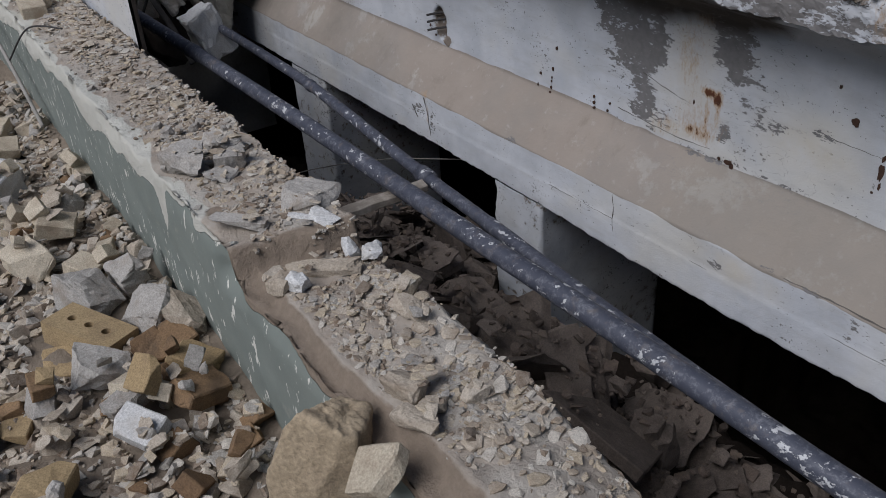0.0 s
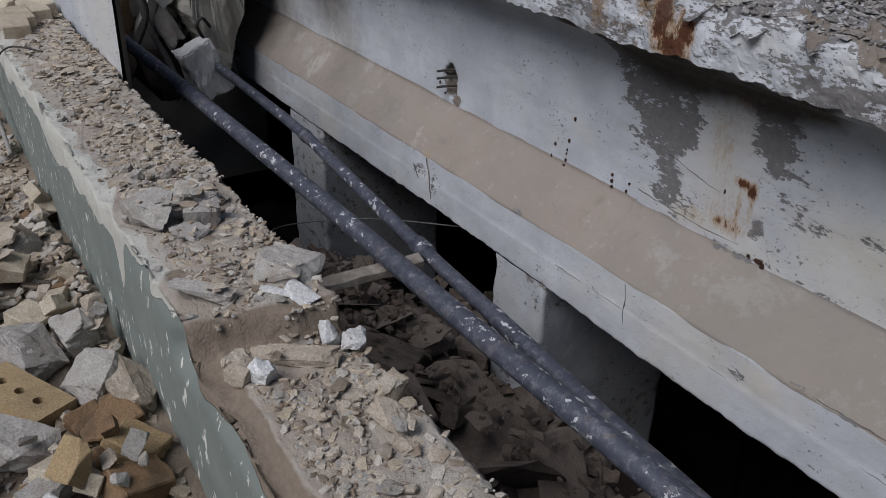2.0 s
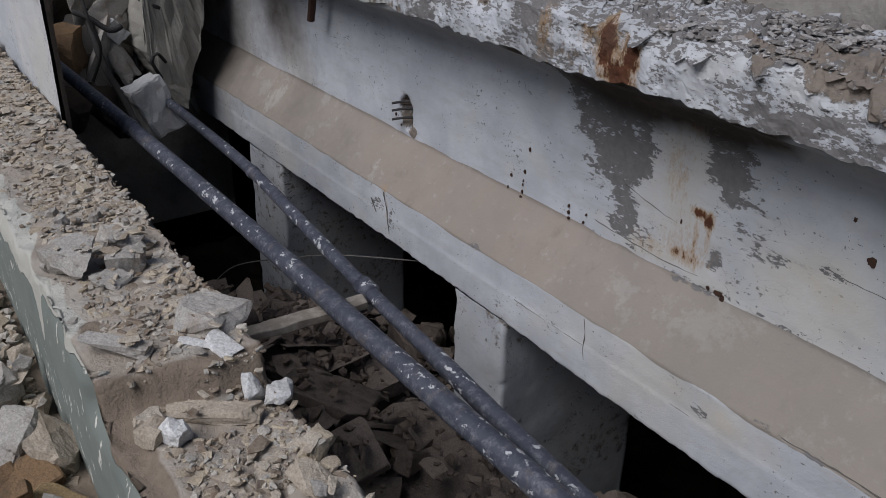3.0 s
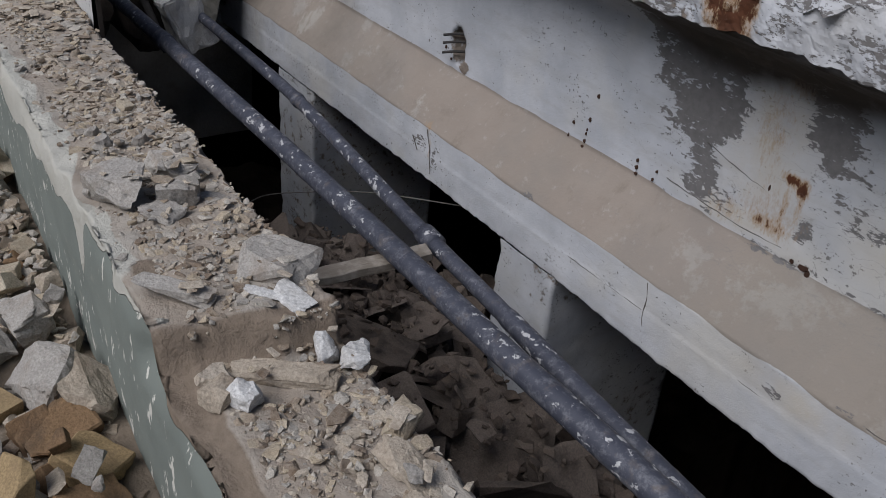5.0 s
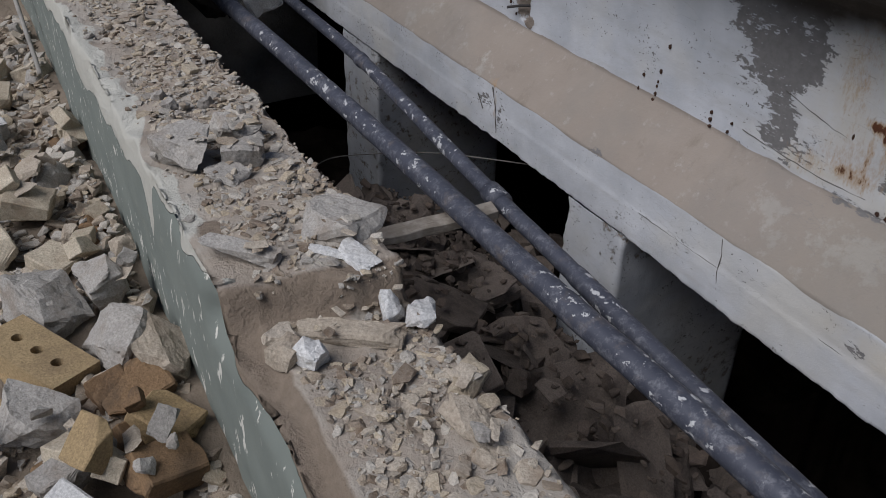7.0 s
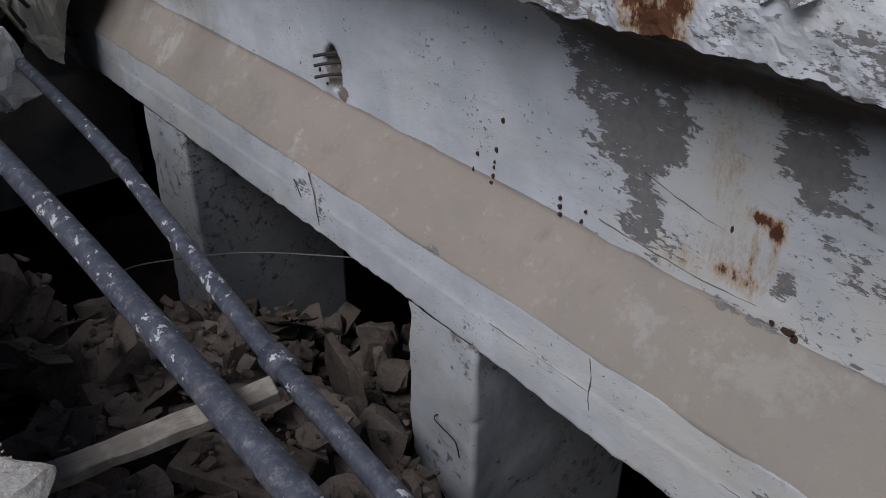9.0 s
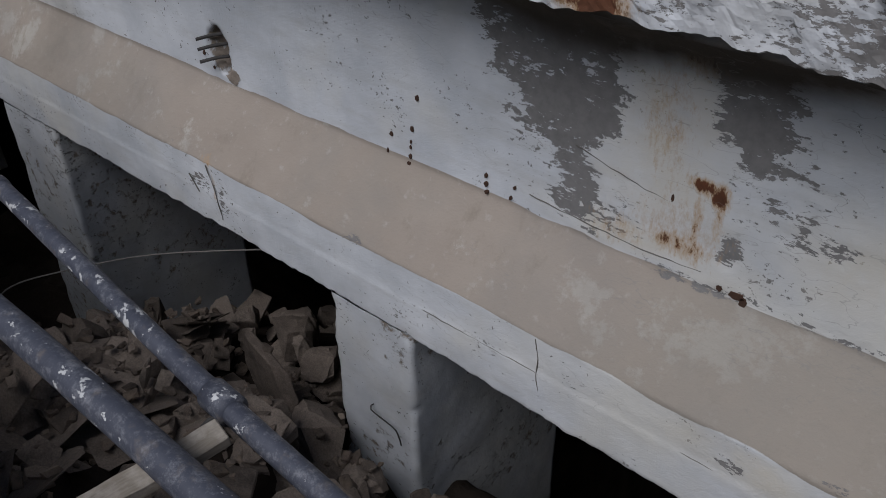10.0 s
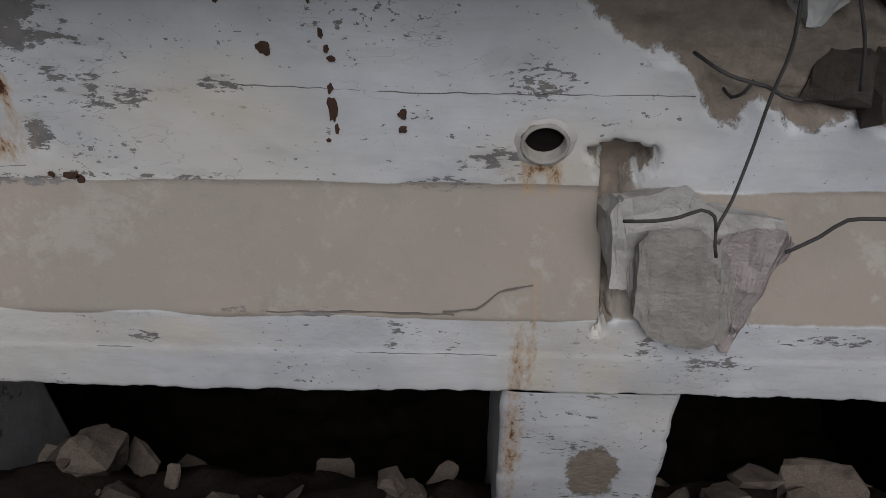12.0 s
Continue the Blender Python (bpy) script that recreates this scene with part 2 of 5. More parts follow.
def pipe_material():
    n = Nodes("dark_steel_with_plaster_splashes")
    mid = n.noise(60, 6, 0.7)
    col = n.mix(n.noise(8, 5), (0.03, 0.034, 0.05), (0.085, 0.09, 0.115))
    col = n.mix(n.ramp(n.noise(25, 5), (0.58, 0.0), (0.7, 0.7)), col, (0.14, 0.12, 0.11))
    splash = n.cut(n.math("ADD", n.noise(48, 4, 0.65, stretch=(0.8, 1, 1)), n.math("MULTIPLY", n.noise(7, 3), 0.6)), 0.93, 0.96)
    col = n.mix(splash, col, (0.5, 0.5, 0.5))
    film = n.cut(n.noise(42, 8, 0.8), 0.5, 0.72)
    col = n.mix(n.math("MULTIPLY", film, 0.6), col, (0.33, 0.33, 0.35))
    rough = n.ramp(mid, (0.3, 0.38), (0.7, 0.75))
    h = n.math("ADD", n.math("MULTIPLY", mid, 0.5), n.math("MULTIPLY", splash, 0.8))
    return n.done(col, rough, h, 0.5, 0.003, metal=0.15, spec=0.5)


def wood_material():
    n = Nodes("old_timber")
    grain = n.noise(30, 6, 0.6, n.local(), stretch=(0.6, 9, 9))
    col = n.mix(grain, (0.12, 0.10, 0.08), (0.28, 0.245, 0.205))
    col = n.mix(n.ramp(n.noise(20, 5), (0.5, 0.0), (0.7, 0.6)), col, (0.4, 0.37, 0.33))
    return n.done(col, 0.85, grain, 0.5, 0.003)


def iron_material():
    n = Nodes("rusted_iron")
    a = n.noise(90, 6, 0.7)
    col = n.mix(a, (0.028, 0.018, 0.014), (0.11, 0.058, 0.038))
    return n.done(col, 0.8, a, 0.5, 0.002, metal=0.3)


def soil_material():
    n = Nodes("shade_darkened_soil")
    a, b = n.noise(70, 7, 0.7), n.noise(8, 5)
    # Earth tones lowered far below the open ground to carry the trench's shade.
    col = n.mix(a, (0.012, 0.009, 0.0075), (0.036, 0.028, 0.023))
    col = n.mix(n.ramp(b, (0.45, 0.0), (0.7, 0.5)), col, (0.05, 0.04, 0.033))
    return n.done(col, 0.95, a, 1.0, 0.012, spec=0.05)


def ground_material():
    n = Nodes("dusty_ground")
    a, b = n.noise(50, 7, 0.7), n.noise(3, 5)
    col = n.mix(a, (0.13, 0.1, 0.075), (0.31, 0.255, 0.195))
    col = n.mix(n.ramp(b, (0.4, 0.0), (0.7, 0.5)), col, (0.2, 0.16, 0.12))
    return n.done(col, 0.95, a, 1.0, 0.012)


def concrete_material(name, lo, hi, bump=0.7, spec=0.3):
    n = Nodes(name)
    a, b = n.noise(60, 7, 0.7), n.noise(9, 6)
    col = n.mix(a, lo, hi)
    col = n.mix(n.ramp(b, (0.5, 0.0), (0.7, 0.5)), col, tuple(v * 0.7 for v in lo))
    return n.done(col, 0.9, n.math("ADD", a, n.math("MULTIPLY", b, 0.5)), bump, 0.007, spec=spec)


M_BEAM = beam_material()
M_LOW = low_wall_material()
M_PIPE = pipe_material()
M_WOOD = wood_material()
M_IRON = iron_material()
M_WIRE = concrete_material("dark_grey_wire", (0.03, 0.028, 0.027), (0.075, 0.07, 0.068))
M_GREY_WIRE = concrete_material("grey_wire", (0.12, 0.11, 0.10), (0.2, 0.19, 0.18))
M_CRACK = concrete_material("crack_dirt", (0.09, 0.082, 0.075), (0.17, 0.155, 0.14))
M_SOIL = soil_material()
M_GROUND = ground_material()
M_CONCRETE = concrete_material("grey_concrete", (0.2, 0.185, 0.165), (0.4, 0.375, 0.345))
M_PALE = concrete_material("pale_broken_concrete", (0.42, 0.42, 0.41), (0.66, 0.66, 0.64))
M_STUB = concrete_material("dusty_pale_concrete", (0.34, 0.325, 0.305), (0.52, 0.505, 0.48))
M_PINK = concrete_material("pinkish_crumbled_mortar", (0.20, 0.165, 0.155), (0.48, 0.43, 0.42), 1.0)
M_HANGING = concrete_material("beige_old_plaster", (0.24, 0.225, 0.195), (0.40, 0.38, 0.335), 0.6)
M_DARK = concrete_material("dark_brown_masonry", (0.03, 0.024, 0.02), (0.09, 0.072, 0.06), 1.0)
# Black that stands for the shade in the void and the drain bore.
M_SHADE_BLACK = concrete_material("shade_black", (0.006, 0.005, 0.0045), (0.014, 0.012, 0.011), spec=0.05)
M_GREY_STONE = stone_material("grey_concrete_fragment", (0.28, 0.26, 0.235), (0.47, 0.44, 0.40), dirt=(0.23, 0.18, 0.135), dirt_amount=0.65)
M_PALE_STONE = stone_material("pale_mortar_fragment", (0.37, 0.31, 0.24), (0.54, 0.47, 0.385), dirt=(0.26, 0.2, 0.145), dirt_amount=0.75)
M_BUFF = stone_material("buff_brick_fragment", (0.40, 0.33, 0.245), (0.6, 0.515, 0.40), dirt=(0.25, 0.18, 0.12))
M_YELLOW = stone_material("yellow_brick", (0.31, 0.22, 0.115), (0.40, 0.295, 0.165), dirt=(0.16, 0.112, 0.072), dirt_amount=0.5, bump=0.5)
M_SAND = stone_material("sandy_mortar", (0.36, 0.28, 0.185), (0.48, 0.39, 0.275), scale=22, dirt_amount=0.4)
M_BROWN = stone_material("brown_brick_fragment", (0.165, 0.10, 0.055), (0.28, 0.18, 0.10), dirt=(0.1, 0.072, 0.05), dirt_amount=0.7)
M_WHITE = stone_material("white_block_fragment", (0.56, 0.55, 0.53), (0.68, 0.67, 0.65), dirt=(0.36, 0.31, 0.26), dirt_amount=0.6, bump=0.4)
M_GRAVEL = stone_material("mixed_gravel", (0.34, 0.265, 0.19), (0.50, 0.425, 0.335), (0.39, 0.36, 0.32), (0.50, 0.405, 0.285), (0.19, 0.13, 0.085), (0.57, 0.52, 0.45), per="island", scale=60, dirt_amount=0.35)
M_LEDGE_GRAVEL = stone_material("ledge_grit", (0.22, 0.2, 0.185), (0.36, 0.34, 0.325), (0.15, 0.135, 0.125), (0.42, 0.4, 0.385), per="island", scale=60, dirt_amount=0.4)
# Trench rubble: brown stone, with the trench's shade darkened into its tones.
M_PIT_STONE_SHADED = stone_material("shaded_dusty_brown_fragment", (0.085, 0.066, 0.054), (0.2, 0.162, 0.135), dirt=(0.035, 0.028, 0.023), dirt_amount=0.7)
M_PIT_GRAVEL_SHADED = stone_material("shaded_pit_gravel", (0.05, 0.038, 0.03), (0.12, 0.09, 0.072), (0.075, 0.057, 0.046), (0.17, 0.135, 0.11), per="island", scale=60)

# ---------------------------------------------------------------- beam wall with sloping band and coved soffit
X0, X1 = -3.2, 3.6


def blob(x, z, cx, cz, rx, rz):
    return np.clip(1.25 - np.sqrt(((x - cx) / rx) ** 2 + ((z - cz) / rz) ** 2), 0, 1.0)


def blobs(x, z, rows):
    out = np.zeros_like(x)
    for row in rows:
        out = np.maximum(out, blob(x, z, *row))
    return out


def outline(x, z, corners, soft):
    """1 inside a many-sided outline, 0 outside, sloping over `soft` metres on both sides of its line."""
    inside = np.zeros(x.shape, bool)
    near = np.full(x.shape, 9.0)
    for (ax, az_), (bx, bz) in zip(corners, corners[1:] + corners[:1]):
        t = np.clip(((x - ax) * (bx - ax) + (z - az_) * (bz - az_)) / ((bx - ax) ** 2 + (bz - az_) ** 2), 0, 1)
        near = np.minimum(near, np.hypot(x - ax - t * (bx - ax), z - az_ - t * (bz - az_)))
        if az_ != bz:
            inside ^= ((az_ > z) != (bz > z)) & (x < ax + (z - az_) * (bx - ax) / (bz - az_))
    return np.clip(0.5 + np.where(inside, near, -near) / (2 * soft), 0, 1)


PATCH_WEST = [(0.36, 0.90), (0.40, 0.80), (0.44, 0.75), (0.43, 0.69), (0.50, 0.68), (0.52, 0.61), (0.60, 0.57), (0.615, 0.51), (0.57, 0.475), (0.60, 0.44), (0.69, 0.43), (0.735, 0.49),
              (0.722, 0.55), (0.69, 0.605), (0.755, 0.645), (0.77, 0.72), (0.735, 0.81), (0.72, 0.90)]
PATCH_EAST = [(0.915, 0.90), (0.925, 0.80), (0.945, 0.72), (0.975, 0.70), (0.98, 0.64), (1.04, 0.648), (1.08, 0.67), (1.15, 0.655), (1.16, 0.68), (1.06, 0.705), (1.10, 0.745),
              (1.06, 0.78), (1.11, 0.80), (1.06, 0.83), (1.10, 0.90)]
PATCH_LOW = [(0.985, 0.537), (1.027, 0.539), (1.037, 0.486), (1.001, 0.452), (0.983, 0.474)]
# Soot under the ledge together with the painted shade of the cove.
SOOT_AND_SHADE = [(0.33, 1.0), (0.40, 0.87), (0.50, 0.825), (0.60, 0.80), (0.75, 0.795), (0.86, 0.82), (0.95, 0.81), (1.05, 0.815), (1.2, 0.86), (1.35, 1.0)]
BARE_EAST = [(1.86, 0.84), (1.91, 0.757), (1.94, 0.722), (1.98, 0.69), (2.035, 0.67), (2.085, 0.64), (2.105, 0.605), (2.13, 0.557), (2.18, 0.53), (2.2, 0.59), (2.285, 0.525),
             (2.35, 0.56), (2.42, 0.53), (3.0, 0.55), (3.0, 0.95), (1.86, 0.95)]
CAVITY = [(1.94, 0.482), (2.0, 0.503), (2.05, 0.487), (2.06, 0.445), (2.03, 0.41), (1.997, 0.38), (1.992, 0.31), (2.002, 0.21), (1.975, 0.17), (1.985, 0.26), (1.975, 0.36), (1.972, 0.43)]
PROFILE = [(0.34, 0.0), (0.008, 0.0), (0.003, 0.0), (0.0, 0.003), (0.0, 0.008), (0.0, 0.105), (0.0015, 0.112), (0.0015, 0.205), (0.0018, 0.2085), (0.004, 0.2125), (0.0065, 0.216), (0.130, 0.380), (0.1385, 0.391), (0.142, 0.397), (0.142, 0.403),
           (0.142, 0.6), (0.142, 0.80), (0.13, 0.85), (0.09, 0.89), (0.02, 0.925), (-0.06, 0.955), (-0.088, 0.966), (-0.094, 0.985)]


def along(profile, spacing):
    p = np.array(profile)
    out = []
    for a, b in zip(p, p[1:]):
        count = max(1, int(np.linalg.norm(b - a) / spacing))
        out += [a + (b - a) * k / count for k in range(count)]
    return np.array(out + [p[-1]])


def build_beam():
    prof = along(PROFILE, 0.0095)
    tang = np.gradient(prof, axis=0)
    nrm = np.stack([-tang[:, 1], tang[:, 0]], 1)
    nrm /= np.linalg.norm(nrm, axis=1)[:, None]
    xs = np.arange(X0, X1 + 0.001, 0.0095)
    x = np.repeat(xs[:, None], len(prof), 1)
    y, z = np.repeat(prof[None, :, 0], len(xs), 0), np.repeat(prof[None, :, 1], len(xs), 0)
    ny, nz = np.repeat(nrm[None, :, 0], len(xs), 0), np.repeat(nrm[None, :, 1], len(xs), 0)
    low = np.exp(-((z) / 0.02) ** 2)
    off = 0.0022 * fbm(x * 2.2, z * 2.2, y * 2, 3, 3) + 0.0012 * fbm(x * 14, z * 14, y * 14, 3, 9)
    upper = z > 0.39
    front = y < 0.3
    peel = np.where(upper, np.maximum.reduce([outline(x, z, PATCH_WEST, 0.028), outline(x, z, PATCH_EAST, 0.026), outline(x, z, PATCH_LOW, 0.022)]), 0)
    peel = np.maximum(peel, 0.62 * np.where(upper, blobs(x, z, [
        (0.53, 0.62, 0.10, 0.14), (0.74, 0.46, 0.12, 0.09), (1.18, 0.57, 0.07, 0.05), (1.33, 0.60, 0.09, 0.035), (1.10, 0.60, 0.14, 0.12),
        (1.80, 0.46, 0.10, 0.06), (1.70, 0.40, 0.16, 0.03), (1.84, 0.62, 0.10, 0.08), (0.96, 0.40, 0.2, 0.02), (1.24, 0.41, 0.2, 0.015)]), 0))
    peel = np.maximum(peel, 0.66 * np.where(z < 0.23, blobs(x, z, [
        (-0.55, 0.13, 0.10, 0.05), (-0.45, 0.12, 0.03, 0.09), (0.12, 0.21, 0.06, 0.02), (1.33, 0.215, 0.05, 0.015), (1.47, 0.212, 0.10, 0.014),
        (1.62, 0.18, 0.05, 0.04), (1.60, 0.13, 0.03, 0.03), (1.14, 0.14, 0.05, 0.04), (0.78, 0.13, 0.04, 0.03), (2.2, 0.1, 0.1, 0.05), (2.08, 0.14, 0.06, 0.05),
        (2.42, 0.17, 0.14, 0.03)]), 0))
    band = step(0.196, 0.214, z + 0.004 * fbm(x * 6, 0, 0, 4, 96)) * (1 - step(0.396, 0.412, z + 0.005 * fbm(x * 5.0, 0, 0, 4, 95))) * (1 - 0.35 * step(1.97, 2.0, x))
    bare = np.where(upper, np.maximum(outline(x, z, BARE_EAST, 0.03), 0), 0)
    bare = np.maximum(bare, outline(x, z, CAVITY, 0.02))
    bare = np.maximum(bare, np.where(upper, blobs(x, z, [(-0.545, 0.50, 0.066, 0.085), (-0.50, 0.43, 0.05, 0.035)]), 0))
    rust = np.where(upper, blobs(x, z, [(0.94, 0.612, 0.042, 0.02), (0.97, 0.60, 0.022, 0.035)]), 0)
    rust = np.maximum(rust, 0.36 * np.where(upper, blobs(x, z, [(0.85, 0.72, 0.08, 0.2), (0.9, 0.5, 0.14, 0.1), (0.78, 0.45, 0.1, 0.06)]), 0))
    rust = np.maximum(rust, 0.64 * np.where(upper, blobs(x, z, [(0.975, 0.55, 0.014, 0.07), (0.935, 0.53, 0.018, 0.08), (1.845, 0.43, 0.02, 0.07), (1.89, 0.425, 0.018, 0.06), (1.87, 0.445, 0.04, 0.03), (0.9, 0.47, 0.1, 0.04),
                                                               (0.70, 0.87, 0.20, 0.03), (0.90, 0.85, 0.06, 0.05)]), 0))
    rust = np.maximum(rust, 0.55 * np.where(z < 0.36, blobs(x, z, [(1.84, 0.05, 0.022, 0.24), (1.865, 0.13, 0.012, 0.2)]), 0))
    rust = np.maximum(rust, 0.45 * blobs(x, z, [(-0.50, 0.21, 0.04, 0.03), (-0.48, 0.12, 0.015, 0.10)]))
    grime_and_shade = 0.55 * blobs(x, z, [(-0.47, 0.28, 0.10, 0.12)]) * (0.6 + 0.7 * fbm(x * 9, z * 9, 0, 3, 97)) + 0.35 * blobs(x, z, [(1.8, 0.63, 0.14, 0.08), (1.80, 0.45, 0.10, 0.06)])
    grime_and_shade += 1.1 * np.where(upper, outline(x, z, SOOT_AND_SHADE, 0.03), 0)
    cream = np.where(upper, blobs(x, z, [(0.85, 0.66, 0.16, 0.3), (0.80, 0.45, 0.25, 0.06), (1.87, 0.45, 0.14, 0.09), (1.30, 0.55, 0.2, 0.1)]), 0) + np.where(z < 0.2, blobs(x, z, [(1.87, 0.08, 0.10, 0.2), (2.0, 0.05, 0.1, 0.2), (1.2, 0.15, 0.2, 0.06)]), 0)
    # Far left: brown haze with the shade beside the hanging slab painted in.
    grime_and_shade += 0.5 * blobs(x, z, [(-1.75, 0.8, 0.3, 0.3), (-2.3, 0.7, 0.5, 0.4)]) + 0.6 * blobs(x, z, [(-1.7, 0.55, 0.55, 0.5), (-2.3, 0.4, 0.7, 0.5)]) * (0.8 + 0.4 * fbm(x * 3, z * 3, 0, 3, 99)) + 0.16 * blobs(x, z, [(0.8, 0.30, 0.12, 0.08)]) * (0.6 + 0.7 * fbm(x * 9, z * 9, 0, 3, 98))
    # wounds in the wall: knocked hole, cavity, spalled face, ragged lower edge
    sharp = lambda f, a=0.35: step(a, a + 0.12, f + 0.18 * fbm(x * 30, z * 30, 0, 3, 21))
    off = off - 0.10 * sharp(np.where(upper, blobs(x, z, [(-0.548, 0.505, 0.050, 0.066), (-0.53, 0.46, 0.03, 0.04)]), 0))
    off = off - 0.07 * sharp(outline(x, z, CAVITY, 0.014), 0.42)
    off = off - (0.022 + 0.012 * fbm(x * 16, z * 16, 0, 4, 5)) * sharp(np.where(upper, bare, 0), 0.45) * (x > 1.75)
    off = off - 0.22 * sharp(np.where(upper, blobs(x, z, [(2.25, 0.80, 0.10, 0.10), (2.45, 0.78, 0.18, 0.06)]), 0))
    off = off - 0.0025 * sharp(np.where(upper, peel, 0), 0.5)
    off = off - 0.14 * (np.hypot(x - 1.868, z - 0.50) < 0.036) * upper
    lip = low * front
    z = z + nz * off + lip * (0.0022 * fbm(x * 45, 0, 0, 3, 40, 0.7) - 0.004 * np.clip(fbm(x * 9, 0, 0, 3, 41), 0.25, 1) - 0.002) - low * 0.014 * np.sin(np.clip((x - 0.3) / 1.5, 0, 1) * np.pi)
    y = y + ny * off + lip * 0.002 * fbm(x * 37, 3, 0, 3, 44)
    wall = grid("wall_north", np.stack([x, y, z], -1), M_BEAM, fields=dict(peel=peel, band=band, bare=bare, rust=rust, grime_and_shade=grime_and_shade, cream=cream), flip=True)
    return tagged(wall, "white plastered concrete beam wall with a dusty beige sloping band and flaked patches", "wall", kind="structure")


wall_north = build_beam()


def flat_spot(name, cx, cz, rx, rz, seed, material, y=0.1405):
    """A thin ragged patch lying on the upper face of the wall."""
    rng = random.Random(seed)
    bm = bmesh.new()
    ring = []
    for k in range(14):
        a = 2 * math.pi * k / 14
        r = rng.uniform(0.65, 1.15)
        ring.append((cx + rx * r * math.cos(a), cz + rz * r * math.sin(a)))
    lo = [bm.verts.new((px, y + 0.006, pz)) for px, pz in ring]
    hi = [bm.verts.new((cx + (px - cx) * 0.85, y - 0.0025, cz + (pz - cz) * 0.85)) for px, pz in ring]
    bm.faces.new(hi)
    for k in range(14):
        bm.faces.new((lo[k], lo[(k + 1) % 14], hi[(k + 1) % 14], hi[k]))
    return part(name, bm, material, wall_north)


SPOTS = [(1.42, 0.672, 0.015, 0.014), (1.518, 0.672, 0.006, 0.008), (1.524, 0.655, 0.009, 0.006), (1.517, 0.60, 0.006, 0.012), (1.517, 0.56, 0.010, 0.032),
         (1.521, 0.52, 0.005, 0.013), (1.505, 0.497, 0.005, 0.005), (1.632, 0.552, 0.009, 0.012), (1.630, 0.521, 0.009, 0.008), (1.512, 0.70, 0.005, 0.012),
         (1.00, 0.412, 0.008, 0.008), (1.035, 0.41, 0.022, 0.010), (1.05, 0.40, 0.010, 0.012), (0.432, 0.405, 0.006, 0.006), (0.43, 0.425, 0.006, 0.007),
         (0.43, 0.447, 0.004, 0.007), (0.19, 0.393, 0.007, 0.006), (0.196, 0.415, 0.006, 0.008), (0.198, 0.44, 0.003, 0.006), (0.2, 0.455, 0.003, 0.005),
         (0.205, 0.49, 0.006, 0.008), (0.225, 0.575, 0.006, 0.008), (0.135, 0.455, 0.006, 0.007), (0.12, 0.405, 0.004, 0.008), (0.50, 0.415, 0.004, 0.006),
         (0.51, 0.445, 0.004, 0.005), (0.88, 0.565, 0.004, 0.010), (1.36, 0.755, 0.005, 0.007), (1.50, 0.76, 0.004, 0.014), (1.59, 0.76, 0.008, 0.004),
         (-0.62, 0.47, 0.006, 0.008), (-0.58, 0.435, 0.004, 0.006)]
for k, row in enumerate(SPOTS):
    flat_spot("rust_spot", *row, 100 + k, M_IRON)


def build_ledge():
    """The broken slab that juts out over the wall: front face and littered top."""
    prof = along([(-0.06, 0.985), (-0.111, 0.980), (-0.118, 0.983), (-0.118, 1.05), (-0.112, 1.115), (-0.085, 1.135), (0.0, 1.145), (0.16, 1.15), (0.22, 1.16)], 0.008)
    xs = np.arange(X0, X1, 0.009)
    x = np.repeat(xs[:, None], len(prof), 1)
    y, z = np.repeat(prof[None, :, 0], len(xs), 0), np.repeat(prof[None, :, 1], len(xs), 0)
    up = step(1.085, 1.115, z + 0.05 * fbm(x * 4, 0, 0, 4, 71) - 0.012)
    face = 1 - up
    rough = fbm(x * 18, y * 18, z * 18, 5, 60, 0.6)
    y = y + face * 0.006 * rough + up * 0.03 * rough - 0.006 * fbm(x * 2.5, 1, 0, 3, 66) * face
    z = z + up * 0.026 * rough + 0.009 * fbm(x * 12, 7, 0, 5, 68, 0.6) * face
    end = step(1.66, 1.70, x + 0.035 * fbm(z * 20, y * 20, 0, 3, 62) - 0.25 * np.clip(z - 1.06, -0.05, 0.1))
    y = y + end * face * (0.02 + 0.02 * fbm(x * 9, z * 9, 0, 4, 63))
    z = z + end * face * 0.02 * fbm(x * 7, 2, 0, 4, 64)
    bare = np.clip(up * (0.12 + 0.45 * step(0.0, 0.5, fbm(x * 3, y * 9, 0, 4, 84))) + 0.45 * (fbm(x * 3.5, z * 3, 0, 3, 81) > 0.35) * face + end * 0.7, 0, 1)
    peel = (0.46 + 0.40 * step(-0.2, 0.4, fbm(x * 3, z * 6, 0, 4, 83))) * face + 0.74 * up
    rust = np.where(face > 0.3, np.maximum(blobs(x, z, [(0.79, 1.07, 0.05, 0.12), (0.87, 1.06, 0.04, 0.09), (0.84, 1.0, 0.07, 0.07)]), 0.55 * blobs(x, z, [(0.56, 1.06, 0.05, 0.1), (0.72, 1.1, 0.05, 0.08), (1.62, 1.05, 0.1, 0.1)])), 0)
    ob = grid("ledge", np.stack([x, y, z], -1), M_BEAM, fields=dict(peel=peel, band=0 * x, bare=bare, rust=rust, grime_and_shade=0.32 + 0.2 * fbm(x * 6, z * 9, y * 9, 4, 85) + 0.08 * up), flip=True, smooth=False)
    return tagged(ob, "broken white concrete ledge with rust streaks and crumbled top", "ledge", kind="structure")


ledge = build_ledge()


def build_upper_wall():
    xs, zs = np.arange(X0, X1, 0.02), np.arange(1.12, 1.6, 0.02)
    x, z = np.meshgrid(xs, zs, indexing="ij")
    y = 0.2 + 0.02 * fbm(x * 6, z * 6, 0, 5, 90)
    ob = grid("wall_upper", np.stack([x, y, z], -1), M_CONCRETE, flip=True)
    tagged(ob, "rough grey concrete wall set back above the ledge", "wall", kind="structure")


build_upper_wall()


